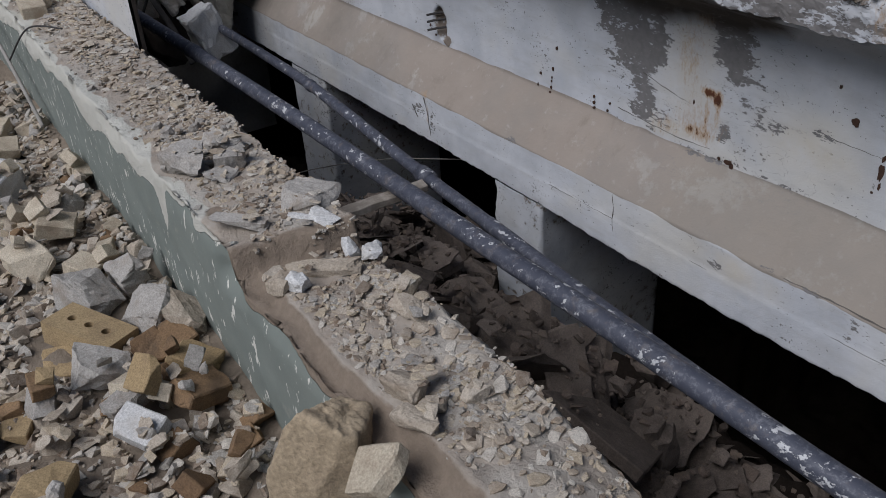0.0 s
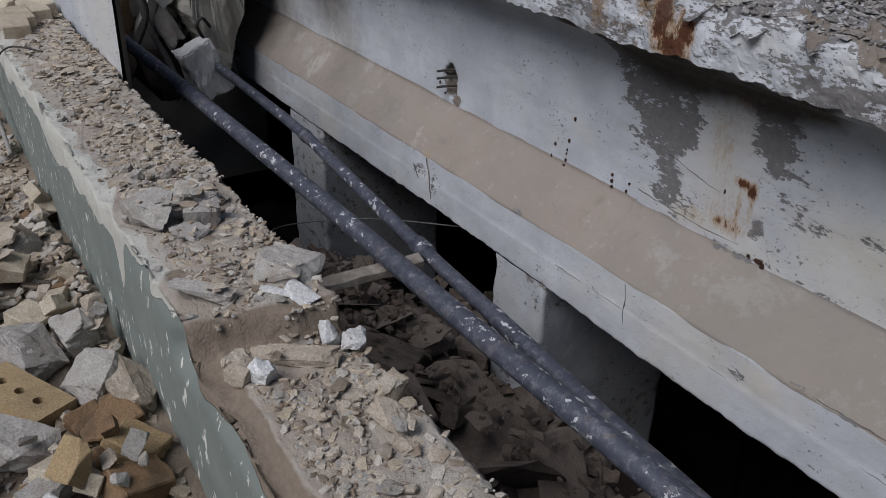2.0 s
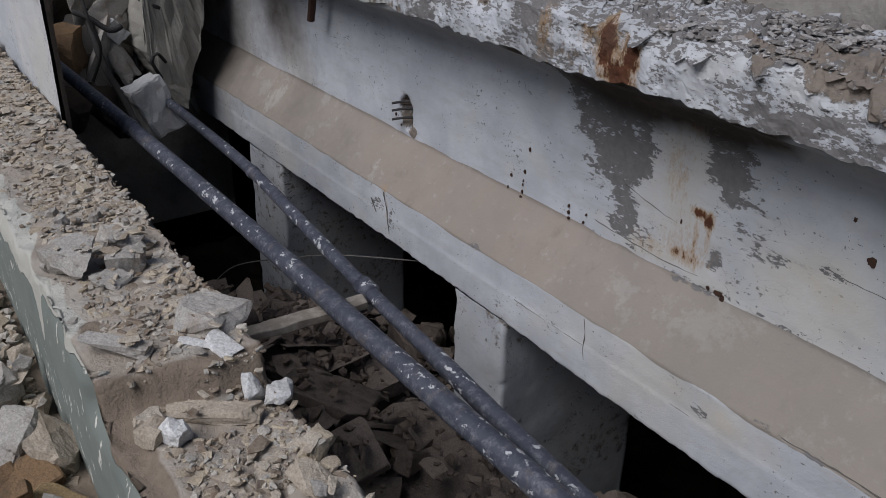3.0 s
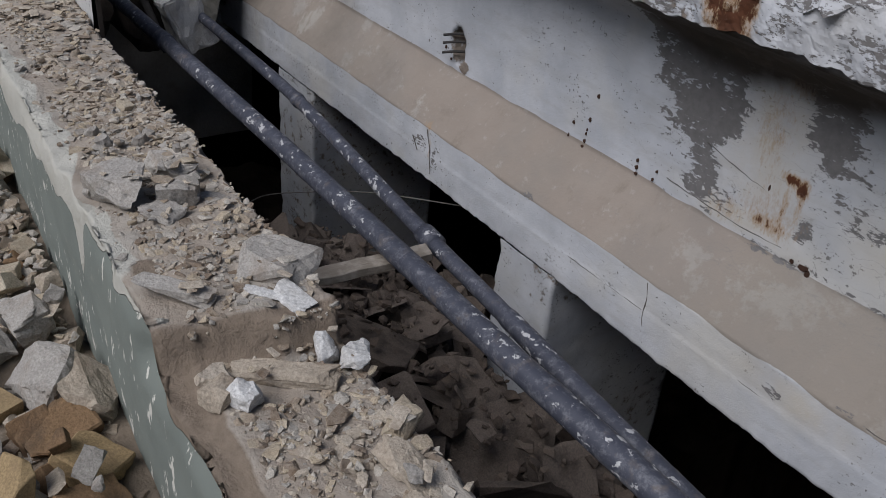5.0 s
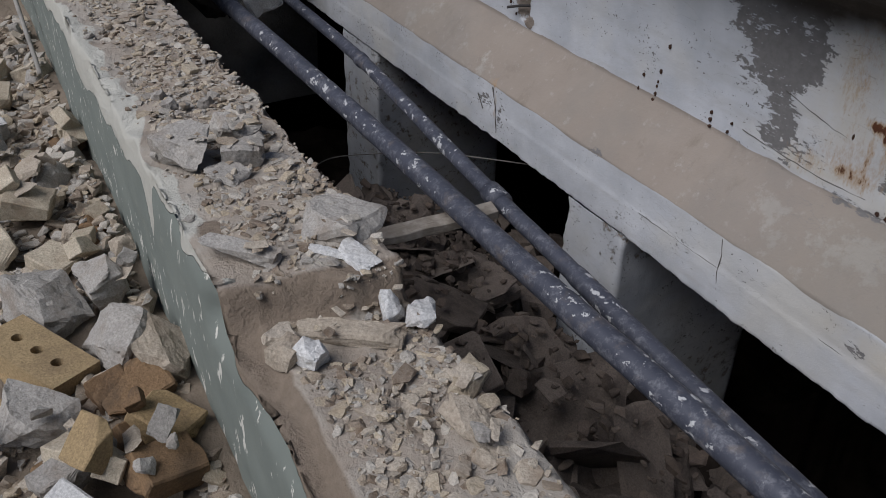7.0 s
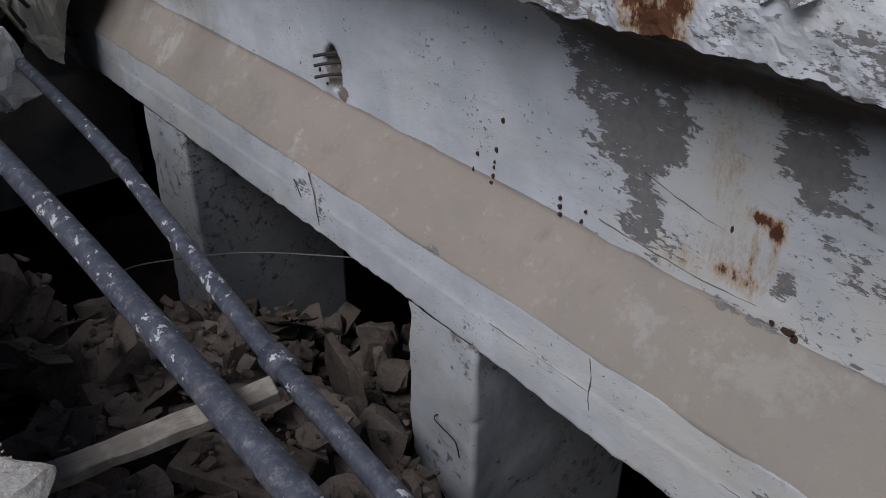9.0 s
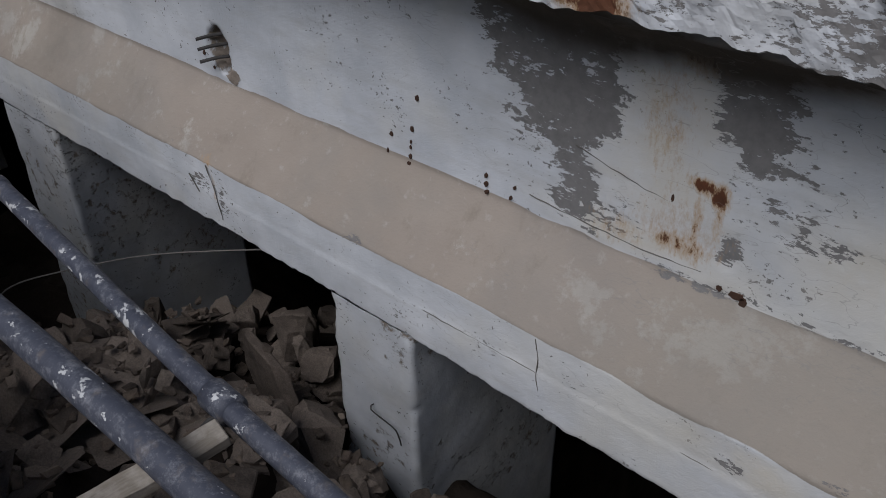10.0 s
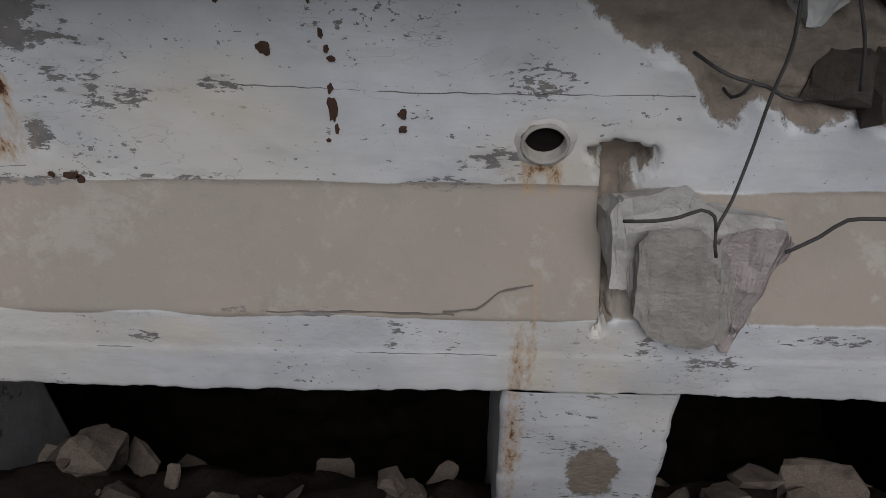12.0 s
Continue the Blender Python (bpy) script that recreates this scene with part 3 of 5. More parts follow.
def build_column(xa, xb, seed):
    """A square concrete column under the beam with softened, chipped edges."""
    ring = along([(xa, 0.72), (xa, 0.012), (xa + 0.012, 0.004), (xb - 0.012, 0.004), (xb, 0.012), (xb, 0.72), (xa, 0.72)], 0.012)
    zs = np.arange(-2.5, 0.004, 0.014)
    x, z = np.repeat(ring[None, :, 0], len(zs), 0), np.repeat(zs[:, None], len(ring), 1)
    y = np.repeat(ring[None, :, 1], len(zs), 0)
    cx = (xa + xb) / 2
    d = 0.003 * fbm(x * 9, y * 9, z * 9, 4, seed)
    corner = np.exp(-(((np.abs(x - cx) - (xb - xa) / 2) / 0.02) ** 2) - ((y - 0.01) / 0.02) ** 2)
    chip = corner * 0.007 * np.clip(fbm(z * 14, x * 3, 0, 4, seed + 7), -0.2, 1)
    x = x - np.sign(x - cx) * (chip + d * (np.abs(x - cx) > (xb - xa) / 2 - 0.005))
    y = y + chip + d * (y < 0.02)
    fields = dict(peel=0.42 * step(0.1, 0.6, fbm(x * 5, z * 5, 0, 4, seed + 3)), band=0 * x, bare=(0.42 * step(0.2, 0.5, fbm(x * 4, z * 4, y, 3, seed + 9)) if xa < 1 else 0.9 * blobs(x, z, [(2.02, -0.30, 0.08, 0.14)])),
                  rust=0.6 * (blobs(x, z, [(1.84, -0.2, 0.03, 0.35)]) if xa > 1 else 0 * x), grime_and_shade=0.10 + 0.12 * fbm(x * 5, z * 5, y * 5, 3, seed + 5))
    ob = grid("column", np.stack([x, y, z], -1), M_BEAM, fields=fields)
    return tagged(ob, "square white plastered concrete column under the beam, chipped", "column", group="columns under the beam")


build_column(-1.90, -1.505, 11)
build_column(0.0, 0.30, 12)
build_column(1.815, 2.165, 13)

# ---------------------------------------------------------------- pit under the beam, closed void behind it
PIT_Y0, PIT_Y1 = -1.2, 3.4


def pit_height(x, y):
    deep = step(-0.75, -1.7, x - 0.25 * step(0.1, 0.6, y))
    bank = step(0.05, -0.5, y) * step(-1.7, -0.1, x) * (1 - step(1.25, 1.8, x))
    foot = step(-0.45, -1.0, y) * step(-1.5, -0.8, x) * (1 - step(0.2, 0.9, x))
    h = -0.70 - 0.5 * deep + 0.40 * bank + 0.14 * foot + 0.07 * fbm(x * 3, y * 3, 0, 3, 31) + 0.03 * fbm(x * 14, y * 14, 0, 3, 33)
    return h - np.where(x < 0.15, 0.9 * step(0.3, 1.4, y), 1.7 * step(0.18, 0.9, y))


def build_pit():
    xs, ys = np.arange(X0, X1 + 0.01, 0.03), np.arange(PIT_Y0, PIT_Y1 + 0.01, 0.03)
    x, y = np.meshgrid(xs, ys, indexing="ij")
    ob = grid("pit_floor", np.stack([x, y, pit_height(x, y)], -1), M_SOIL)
    tagged(ob, "earth floor of the trench, darkened for shade, strewn with rubble", "ground", kind="structure")
    # Unseen walls and slab close the void; their black paints its shade.
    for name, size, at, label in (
        ("wall_void_back", (X1 - X0, 0.1, 3.4), (0.2, PIT_Y1 + 0.05, -1.4), "unseen wall at the back of the void, black for its shade"),
        ("wall_void_west", (0.1, 4.7, 3.4), (X0 - 0.05, 1.15, -1.4), "unseen wall closing the void, black for its shade"),
        ("wall_void_east", (0.1, 4.7, 3.4), (X1 + 0.05, 1.15, -1.4), "unseen wall closing the void, black for its shade"),
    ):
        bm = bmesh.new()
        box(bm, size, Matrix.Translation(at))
        tagged(part(name, bm, M_SHADE_BLACK), label, "wall", kind="structure")
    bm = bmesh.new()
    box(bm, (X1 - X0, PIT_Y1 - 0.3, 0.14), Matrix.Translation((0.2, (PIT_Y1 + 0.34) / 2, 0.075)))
    tagged(part("ceiling", bm, M_SHADE_BLACK), "unseen slab over the void behind the beam, black for its shade", "ceiling", kind="structure")
    bm = bmesh.new()
    box(bm, (X1 - X0 + 0.1, PIT_Y1 - 0.2, 0.05), Matrix.Translation((0.2, (PIT_Y1 + 0.44) / 2, 0.172)))
    tagged(part("floor_slab", bm, M_GROUND), "dusty concrete floor slab behind the beam wall", "floor", kind="structure")


build_pit()

# ---------------------------------------------------------------- ground
GZ = 0.20


def build_ground():
    bm = bmesh.new()
    xs, ys = [-150, -40, X0 - 0.1, X1 + 0.1, 40, 150], [-150, -40, -8, -1.43, PIT_Y1 + 0.1, 40, 150]
    v = {(i, j): bm.verts.new((x, y, GZ - 0.02)) for i, x in enumerate(xs) for j, y in enumerate(ys)}
    for i in range(5):
        for j in range(6):
            if (i, j) != (2, 3):
                bm.faces.new((v[i, j], v[i + 1, j], v[i + 1, j + 1], v[i, j + 1]))
    tagged(part("ground", bm, M_GROUND), "dusty brown ground reaching to the horizon", "ground", kind="structure")


build_ground()


def bed_height(x, y):
    return GZ + 0.025 + 0.035 * fbm(x * 3, y * 3, 0, 3, 51) + 0.012 * fbm(x * 15, y * 15, 0, 3, 53) + 0.02 * step(-1.6, -1.45, y) - 0.05 * step(-2.6, -3.5, y)


def build_bed():
    xs, ys = np.arange(X0, 3.7, 0.02), np.arange(-3.6, -1.38, 0.02)
    x, y = np.meshgrid(xs, ys, indexing="ij")
    ob = grid("rubble_bed", np.stack([x, y, bed_height(x, y)], -1), M_GROUND)
    tagged(ob, "brown dust and crushed mortar under the rubble", "rubble", kind="stuff")


build_bed()


# ---------------------------------------------------------------- low broken wall
def wall_right(x):
    return -1.122 - 0.010 * x


def wall_left(x):
    return -1.430 - 0.012 * x


def top_height(x, y):
    s = (y - wall_left(x)) / (wall_right(x) - wall_left(x))
    notch = step(0.945, 0.968, x - 0.06 * (s - 0.5) + 0.02 * fbm(x * 12, y * 12, 0, 3, 14))
    h = 0.660 - 0.062 * notch + 0.010 * fbm(x * 4, y * 4, 0, 4, 17) + 0.006 * fbm(x * 24, y * 24, 0, 3, 19)
    groove = step(0.90, 0.97, x) * (1 - step(0.13, 0.19, s + 0.04 * fbm(x * 8, 0, 0, 3, 23)))
    h = h - groove * (0.020 + 0.02 * step(1.0, 1.5, x))
    return h - 0.05 * step(1.55, 2.0, x) * step(0.55, 1.0, s)


def build_low_wall():
    xs = np.arange(-3.2, 3.62, 0.011)
    # around the section: up the painted face, over the top, down into the pit
    left = [(0.0, -0.30 + 0.95 * k / 70) for k in range(71)]
    top = [(k / 30, 1.0) for k in range(1, 30)]
    right = [(1.0, 0.65 - 1.9 * k / 60) for k in range(61)]
    n = len(left) + len(top) + len(right)
    x = np.repeat(xs[:, None], n, 1)
    s = np.repeat(np.array([p[0] for p in left + top + right])[None], len(xs), 0)
    raw = np.repeat(np.array([p[1] for p in left + top + right])[None], len(xs), 0)
    y = wall_left(x) + s * (wall_right(x) - wall_left(x))
    crown = top_height(x, y)
    is_top = np.zeros(n, bool)
    is_top[len(left) - 1 : len(left) + len(top) + 1] = True
    z = np.where(is_top[None], crown, np.minimum(raw, crown))
    face_l = (np.arange(n) < len(left))[None] & np.ones_like(x, bool)
    face_r = (np.arange(n) >= len(left) + len(top))[None] & np.ones_like(x, bool)
    # the rounded and broken upper edges
    e_l = np.exp(-(((z - crown) / 0.03) ** 2)) * face_l
    y = y + e_l * (0.012 + 0.008 * fbm(x * 7, 0, 0, 4, 25)) + face_l * 0.003 * fbm(x * 8, z * 8, 0, 4, 26)
    hollow = step(0.80, 0.86, x) * (1 - step(0.9, 0.98, x)) * face_l * step(0.50, 0.62, z)
    y = y + hollow * (0.042 + 0.012 * fbm(x * 20, z * 30, 0, 3, 36))
    y = y - face_r * (0.02 * fbm(x * 6, z * 6, 0, 4, 27) + 0.01 * fbm(x * 30, z * 30, 0, 3, 28)) - np.exp(-(((z - crown) / 0.03) ** 2)) * face_r * 0.012
    y = y + np.where(is_top[None] & (s > 0.97), 0.02 * fbm(x * 6, 0.6 * 6, 0, 4, 27), 0)
    jag = 0.05 + 0.05 * np.abs(fbm(x * 3.3, 0, 0, 2, 29)) + 0.035 * np.abs(np.mod(x * 4.3 + 0.5 * vnoise(x * 2, 0, 0, 30), 1.0) - 0.5) * step(-0.6, 0.3, x)
    jag = jag + 0.085 * np.clip(1 - np.abs(x - 0.43) / 0.05, 0, 1)
    jag = np.where(x > 0.47, 0.012 + 0.012 * np.abs(vnoise(x * 9, 0, 0, 31)) + 0.03 * np.clip(1 - np.abs(x - 0.70) / 0.05, 0, 1), jag)
    green = np.where(face_l, step(-0.012, 0.012, crown - jag - z), 0)
    skin = np.where(face_l, 1.0, np.where(is_top[None], (1 - step(0.10, 0.22, s + 0.10 * fbm(x * 5, 0, 0, 3, 35))) * (1 - step(0.6, 0.85, x)), 0))
    earth = np.where(is_top[None] | face_l, step(0.86, 0.94, x) * (1 - step(0.16, 0.22, s + 0.04 * fbm(x * 8, 0, 0, 3, 23))), 0)
    earth = np.maximum(earth, np.where(is_top[None], blob(x, y, 0.74, -1.385, 0.07, 0.035), 0))
    earth = np.maximum(earth, np.where(is_top[None], np.exp(-(((x - 0.955 - 0.06 * (s - 0.5)) / 0.03) ** 2)) * 1.2 * step(0.12, 0.2, s), 0))
    earth = np.maximum(earth, np.where(face_r, 0.75, 0))
    ob = grid("wall_low", np.stack([x, y, z], -1), M_LOW, fields=dict(green=green, skin=skin, earth=earth))
    return tagged(ob, "broken low masonry wall with worn green paint, bare mortar on top", "wall", kind="structure")


wall_low = build_low_wall()

# ---------------------------------------------------------------- pipes, plank, wires
def build_pipe(name, points, radius, collars, label):
    root = new(name)
    bm = tube(bmesh.new(), points, radius, 18, 0.03)
    part("pipe_run", bm, M_PIPE, root, smooth=True)
    for a, b, r in collars:
        part("coupling", tube(bmesh.new(), [a, b], r, 18), M_PIPE, root, smooth=True)
    return tagged(root, label, "pipe", group="pipes over the trench")


build_pipe("steel_pipe", [(-2.3, -0.868, 0.512), (-1.2, -0.851, 0.515), (-0.6, -0.841, 0.514), (0.0, -0.832, 0.511), (0.5, -0.831, 0.511), (1.0, -0.836, 0.514), (1.5, -0.838, 0.520), (2.2, -0.844, 0.523), (3.55, -0.85, 0.52)],
           0.0275, [((-0.93, -0.847, 0.5145), (-0.86, -0.845, 0.5145), 0.031)], "dark steel pipe splashed with white plaster, crossing above the trench")
build_pipe("steel_pipe", [(-1.72, -0.53, 0.425), (-1.4, -0.545, 0.433), (-0.9, -0.566, 0.446), (-0.4, -0.597, 0.462), (0.0, -0.637, 0.469), (0.5, -0.681, 0.462), (0.9, -0.705, 0.455), (1.4, -0.738, 0.449), (2.2, -0.765, 0.442), (3.55, -0.78, 0.43)],
           lambda t: 0.020 if t < 0.5 else 0.0225, [((0.545, -0.684, 0.461), (0.605, -0.687, 0.460), 0.027), ((-0.36, -0.601, 0.4635), (-0.33, -0.604, 0.464), 0.0235)],
           "thinner steel pipe with a coupling, spotted with plaster")


def build_plank():
    root = new("plank")
    a, b = Vector((0.552, -1.115, 0.427)), Vector((0.634, -0.725, 0.468))
    mid, d = (a + b) / 2, b - a
    bm = bmesh.new()
    box(bm, (d.length, 0.048, 0.022))
    bmesh.ops.subdivide_edges(bm, edges=[e for e in bm.edges if abs((e.verts[0].co - e.verts[1].co).x) > 0.1], cuts=14)
    for v in bm.verts:
        v.co += noise.noise_vector(v.co * 18) * 0.0035
    bevel_all(bm, 0.002)
    board = part("board", bm, M_WOOD, root)
    board.matrix_basis = Matrix.Translation(mid) @ d.to_track_quat("X", "Z").to_matrix().to_4x4()
    tagged(root, "weathered timber batten wedged between the low wall and the pipes", "plank")


build_plank()


def wire(name, points, r, label, material=None, category="wire"):
    return tagged(part(name, tube(bmesh.new(), points, r, 8, 0.06), material or M_WIRE, smooth=True), label, category)


wire("wire", [(-1.14, -0.52, -0.35), (-1.07, -0.44, -0.26), (-0.90, -0.30, -0.19), (-0.68, -0.12, -0.13), (-0.33, 0.12, -0.08)], 0.0026, "bent grey wire crossing the dark trench", M_GREY_WIRE)
wire("wire_hook", [(0.14, 0.002, -0.345), (0.15, -0.018, -0.345), (0.235, -0.02, -0.355), (0.255, -0.02, -0.37), (0.258, -0.012, -0.42)], 0.0022, "bent wire hook on the column")
wire("wire_hook", [(0.585, -0.708, 0.452), (0.575, -0.728, 0.44), (0.60, -0.732, 0.425), (0.62, -0.722, 0.432)], 0.0045, "curled metal strip under the pipe coupling")

# ---------------------------------------------------------------- broken stones
def hull(rng, size, count=22, box_like=0.9):
    """An angular lump: the hull of random points, pushed towards the faces of a box."""
    bm = bmesh.new()
    for _ in range(count):
        p = [rng.uniform(-1, 1) for _ in range(3)]
        if rng.random() < box_like:
            k = rng.randrange(3)
            p[k] = math.copysign(rng.uniform(0.85, 1), p[k])
        bm.verts.new([v * s / 2 for v, s in zip(p, size)])
    res = bmesh.ops.convex_hull(bm, input=bm.verts[:])
    loose = [v for v in bm.verts if not v.link_faces]
    bmesh.ops.delete(bm, geom=loose, context="VERTS")
    bmesh.ops.dissolve_limit(bm, angle_limit=radians(12), verts=bm.verts[:], edges=bm.edges[:])
    return bm


def roughen(bm, cuts, amount, freq, seed, chip=0.085):
    """Breaks up the faces of a lump: waves, chips and fine grain."""
    amount *= 1.8
    bmesh.ops.triangulate(bm, faces=bm.faces[:])
    bmesh.ops.subdivide_edges(bm, edges=bm.edges[:], cuts=cuts, use_grid_fill=True)
    mid = sum((v.co for v in bm.verts), Vector()) / len(bm.verts)
    for v in bm.verts:
        k = noise.noise(v.co * freq * 1.3 + Vector((seed * 3, 0, seed)))
        v.co -= (v.co - mid) * chip * min(1, max(0, (k - 0.05) / 0.06))
        v.co += noise.noise_vector(v.co * freq + Vector((seed, seed * 2, 0))) * amount
        v.co += noise.noise_vector(v.co * freq * 3 + Vector((seed, 0, seed))) * amount * 0.5
        v.co += noise.noise_vector(v.co * freq * 8 + Vector((0, seed, seed))) * amount * 0.3


def cut_brick(rng, size, cuts=2):
    """A brick with broken corners."""
    bm = bmesh.new()
    box(bm, size)
    for _ in range(cuts):
        d = Vector([rng.choice((-1, 1)) * rng.uniform(0.3, 1) for _ in range(3)]).normalized()
        far = max((v.co.dot(d) for v in bm.verts), default=0)
        res = bmesh.ops.bisect_plane(bm, geom=bm.verts[:] + bm.edges[:] + bm.faces[:], plane_co=d * far * rng.uniform(0.45, 0.85), plane_no=d, clear_outer=True)
        rim = [e for e in res["geom_cut"] if isinstance(e, bmesh.types.BMEdge)]
        if rim:
            bmesh.ops.contextual_create(bm, geom=rim)
    return bm


def mesh_of(name, bm, material, smooth=False):
    bmesh.ops.recalc_face_normals(bm, faces=bm.faces)
    mesh = bpy.data.meshes.new(name)
    for f in bm.faces:
        f.smooth = smooth
    bm.to_mesh(mesh)
    bm.free()
    mesh.materials.append(material)
    return mesh


class Pile:
    """A height map on which stones come to rest."""

    def __init__(self, x0, x1, y0, y1, height, res=0.01):
        self.x0, self.y0, self.res = x0, y0, res
        xs, ys = np.arange(x0, x1, res), np.arange(y0, y1, res)
        self.x, self.y = np.meshgrid(xs, ys, indexing="ij")
        self.h = height(self.x, self.y)

    def rest(self, x, y, verts, sink=0.25):
        """The height at which turned points come to rest at x, y; raises the map there."""
        rx, ry = np.abs(verts[:, 0]).max() * 0.8, np.abs(verts[:, 1]).max() * 0.8
        i0, i1 = (int((x + d - self.x0) / self.res) for d in (-rx, rx))
        j0, j1 = (int((y + d - self.y0) / self.res) for d in (-ry, ry))
        i0, j0 = max(i0, 0), max(j0, 0)
        patch = self.h[i0 : i1 + 1, j0 : j1 + 1]
        low, high = verts[:, 2].min(), verts[:, 2].max()
        if patch.size == 0:
            return 0.0
        ground = np.percentile(np.minimum(patch, patch.min() + 0.14), 70)
        z = ground - low - sink * (high - low)
        px, py = self.x[i0 : i1 + 1, j0 : j1 + 1] - x, self.y[i0 : i1 + 1, j0 : j1 + 1] - y
        inside = (px / max(rx, 1e-3)) ** 2 + (py / max(ry, 1e-3)) ** 2 < 0.8
        patch[inside] = np.maximum(patch[inside], z + high * 0.75)
        return z


def turned(mesh, m):
    co = np.empty(len(mesh.vertices) * 3)
    mesh.vertices.foreach_get("co", co)
    return co.reshape(-1, 3) @ np.array(m.to_3x3()).T


def put(name, mesh, x, y, pile, turn, label, category, group, sink=0.25, scale=1.0):
    m = turn.to_matrix().to_4x4() @ Matrix.Scale(scale, 4)
    z = pile.rest(x, y, turned(mesh, m), sink)
    ob = new(name, mesh)
    ob.matrix_world = Matrix.Translation((x, y, z)) @ m
    return tagged(ob, label, category, group)


def any_turn(rng, flat=0.5):
    return Euler((rng.gauss(0, flat), rng.gauss(0, flat), rng.uniform(0, 6.28)))


rng = random.Random(5)
KINDS = {}


def kind(key, name, label, category, meshes):
    KINDS[key] = (name, label, category, meshes)


def lumps(name, material, count, size, spread=0.35, flat=1.0, rough=0.0):
    out = []
    for k in range(count):
        s = [size * rng.uniform(1 - spread, 1 + spread) for _ in range(3)]
        s[2] *= flat
        bm = hull(rng, s, rng.randint(16, 24), 0.88)
        if rough:
            roughen(bm, 3, rough * size, 1.3 / size, k)
        out.append(mesh_of(name, bm, material))
    return out


def bricks(name, material, count, size, cuts):
    out = []
    for k in range(count):
        bm = cut_brick(rng, [v * rng.uniform(0.85, 1.1) for v in size], rng.randint(*cuts))
        bevel_all(bm, 0.003)
        roughen(bm, 1, 0.0012, 25, k, 0.05)
        out.append(mesh_of(name, bm, material))
    return out


kind("grey", "concrete_fragment", "angular grey concrete fragment lying in the rubble", "rubble", lumps("concrete_fragment", M_GREY_STONE, 8, 0.09, rough=0.035))
kind("pale", "mortar_fragment", "pale broken mortar lump in the rubble", "rubble", lumps("mortar_fragment", M_PALE_STONE, 8, 0.08, rough=0.03))
kind("buff", "brick_fragment", "buff brick fragment with broken corners", "brick", bricks("brick_fragment", M_BUFF, 8, (0.11, 0.09, 0.065), (1, 3)))
kind("yellow", "brick_fragment", "dusty yellow brick fragment", "brick", bricks("brick_fragment", M_YELLOW, 5, (0.12, 0.09, 0.065), (1, 2)))
kind("brown", "brick_fragment", "dirty brown brick fragment", "brick", bricks("brick_fragment", M_BROWN, 5, (0.10, 0.08, 0.06), (1, 3)))
kind("flake", "plaster_flake", "flat pale plaster flake", "rubble", lumps("plaster_flake", M_PALE_STONE, 8, 0.09, flat=0.2, spread=0.5, rough=0.012))
kind("slate", "plaster_flake", "flat grey cement flake", "rubble", lumps("plaster_flake", M_GREY_STONE, 6, 0.09, flat=0.22, spread=0.5, rough=0.012))
kind("pit", "rubble_fragment", "dusty brown rubble fragment in the trench", "rubble", lumps("rubble_fragment", M_PIT_STONE_SHADED, 8, 0.13, rough=0.03))
kind("pitflat", "rubble_slab", "flat dusty broken slab in the trench", "rubble", lumps("rubble_slab", M_PIT_STONE_SHADED, 10, 0.18, flat=0.13, spread=0.5, rough=0.006))

GRAIN = [turned(m, Matrix()) for m in lumps("grain", M_GRAVEL, 12, 1.0, 0.45, 0.45)]
GRAIN_FACES = []
for m in [me for me in bpy.data.meshes if me.name.startswith("grain")]:
    GRAIN_FACES.append([tuple(p.vertices) for p in m.polygons])
for m in [me for me in bpy.data.meshes if me.name.startswith("grain")]:
    bpy.data.meshes.remove(m)


def gravel(name, material, spots, label, flat=1.0):
    """Many small stones joined: spots are (x, y, z, size)."""
    verts, faces, base = [], [], 0
    for x, y, z, s in spots:
        k = rng.randrange(len(GRAIN))
        m = np.array(any_turn(rng, 0.35).to_matrix()) * s
        co = (GRAIN[k] @ m.T) * (1, 1, flat) + (x, y, z)
        verts.append(co)
        faces += [tuple(i + base for i in f) for f in GRAIN_FACES[k]]
        base += len(co)
    mesh = bpy.data.meshes.new(name)
    mesh.from_pydata(np.concatenate(verts).tolist(), [], faces)
    return tagged(finish(name, mesh, material), label, "gravel", kind="stuff")


def scatter(pile, keys, count, place, sizes, group, sink=0.25, flat=0.5):
    names = list(keys)
    for _ in range(count):
        key = rng.choices(names, [keys[k] for k in names])[0]
        name, label, category, meshes = KINDS[key]
        x, y = place()
        put(name, rng.choice(meshes), x, y, pile, any_turn(rng, flat), label, category, group, sink, rng.uniform(*sizes))


# ---- rubble heap beside the low wall
heap = Pile(-3.2, 3.6, -3.6, -1.30, bed_height)
heap.h[heap.y > wall_left(heap.x) - 0.005] = 9.0


FREE = [(0.425, -1.715, 0.17), (0.50, -1.56, 0.09), (0.62, -1.75, 0.08), (0.29, -1.67, 0.08), (0.66, -1.56, 0.08)]


def left_spot(x0=-1.6, x1=1.7, y0=-2.5, free=()):
    while True:
        x = rng.uniform(x0, x1)
        y = wall_left(x) - 0.03 - rng.random() ** 1.2 * (wall_left(x) - y0)
        if all((x - a) ** 2 + (y - b) ** 2 > r * r for a, b, r in free):
            return x, y


scatter(heap, dict(grey=3, pale=3, buff=2, brown=1, slate=1), 110, lambda: left_spot(free=FREE), (0.6, 1.1), "rubble heap beside the low wall", 0.4)


def fixed(name, mesh, x, y, pile, turn, label, category, group, sink, z):
    """As put(), but with the middle at a given height where z is told."""
    ob = put(name, mesh, x, y, pile, turn, label, category, group, sink)
    if z is not None:
        ob.matrix_world = Matrix.Translation((x, y, z)) @ turn.to_matrix().to_4x4()


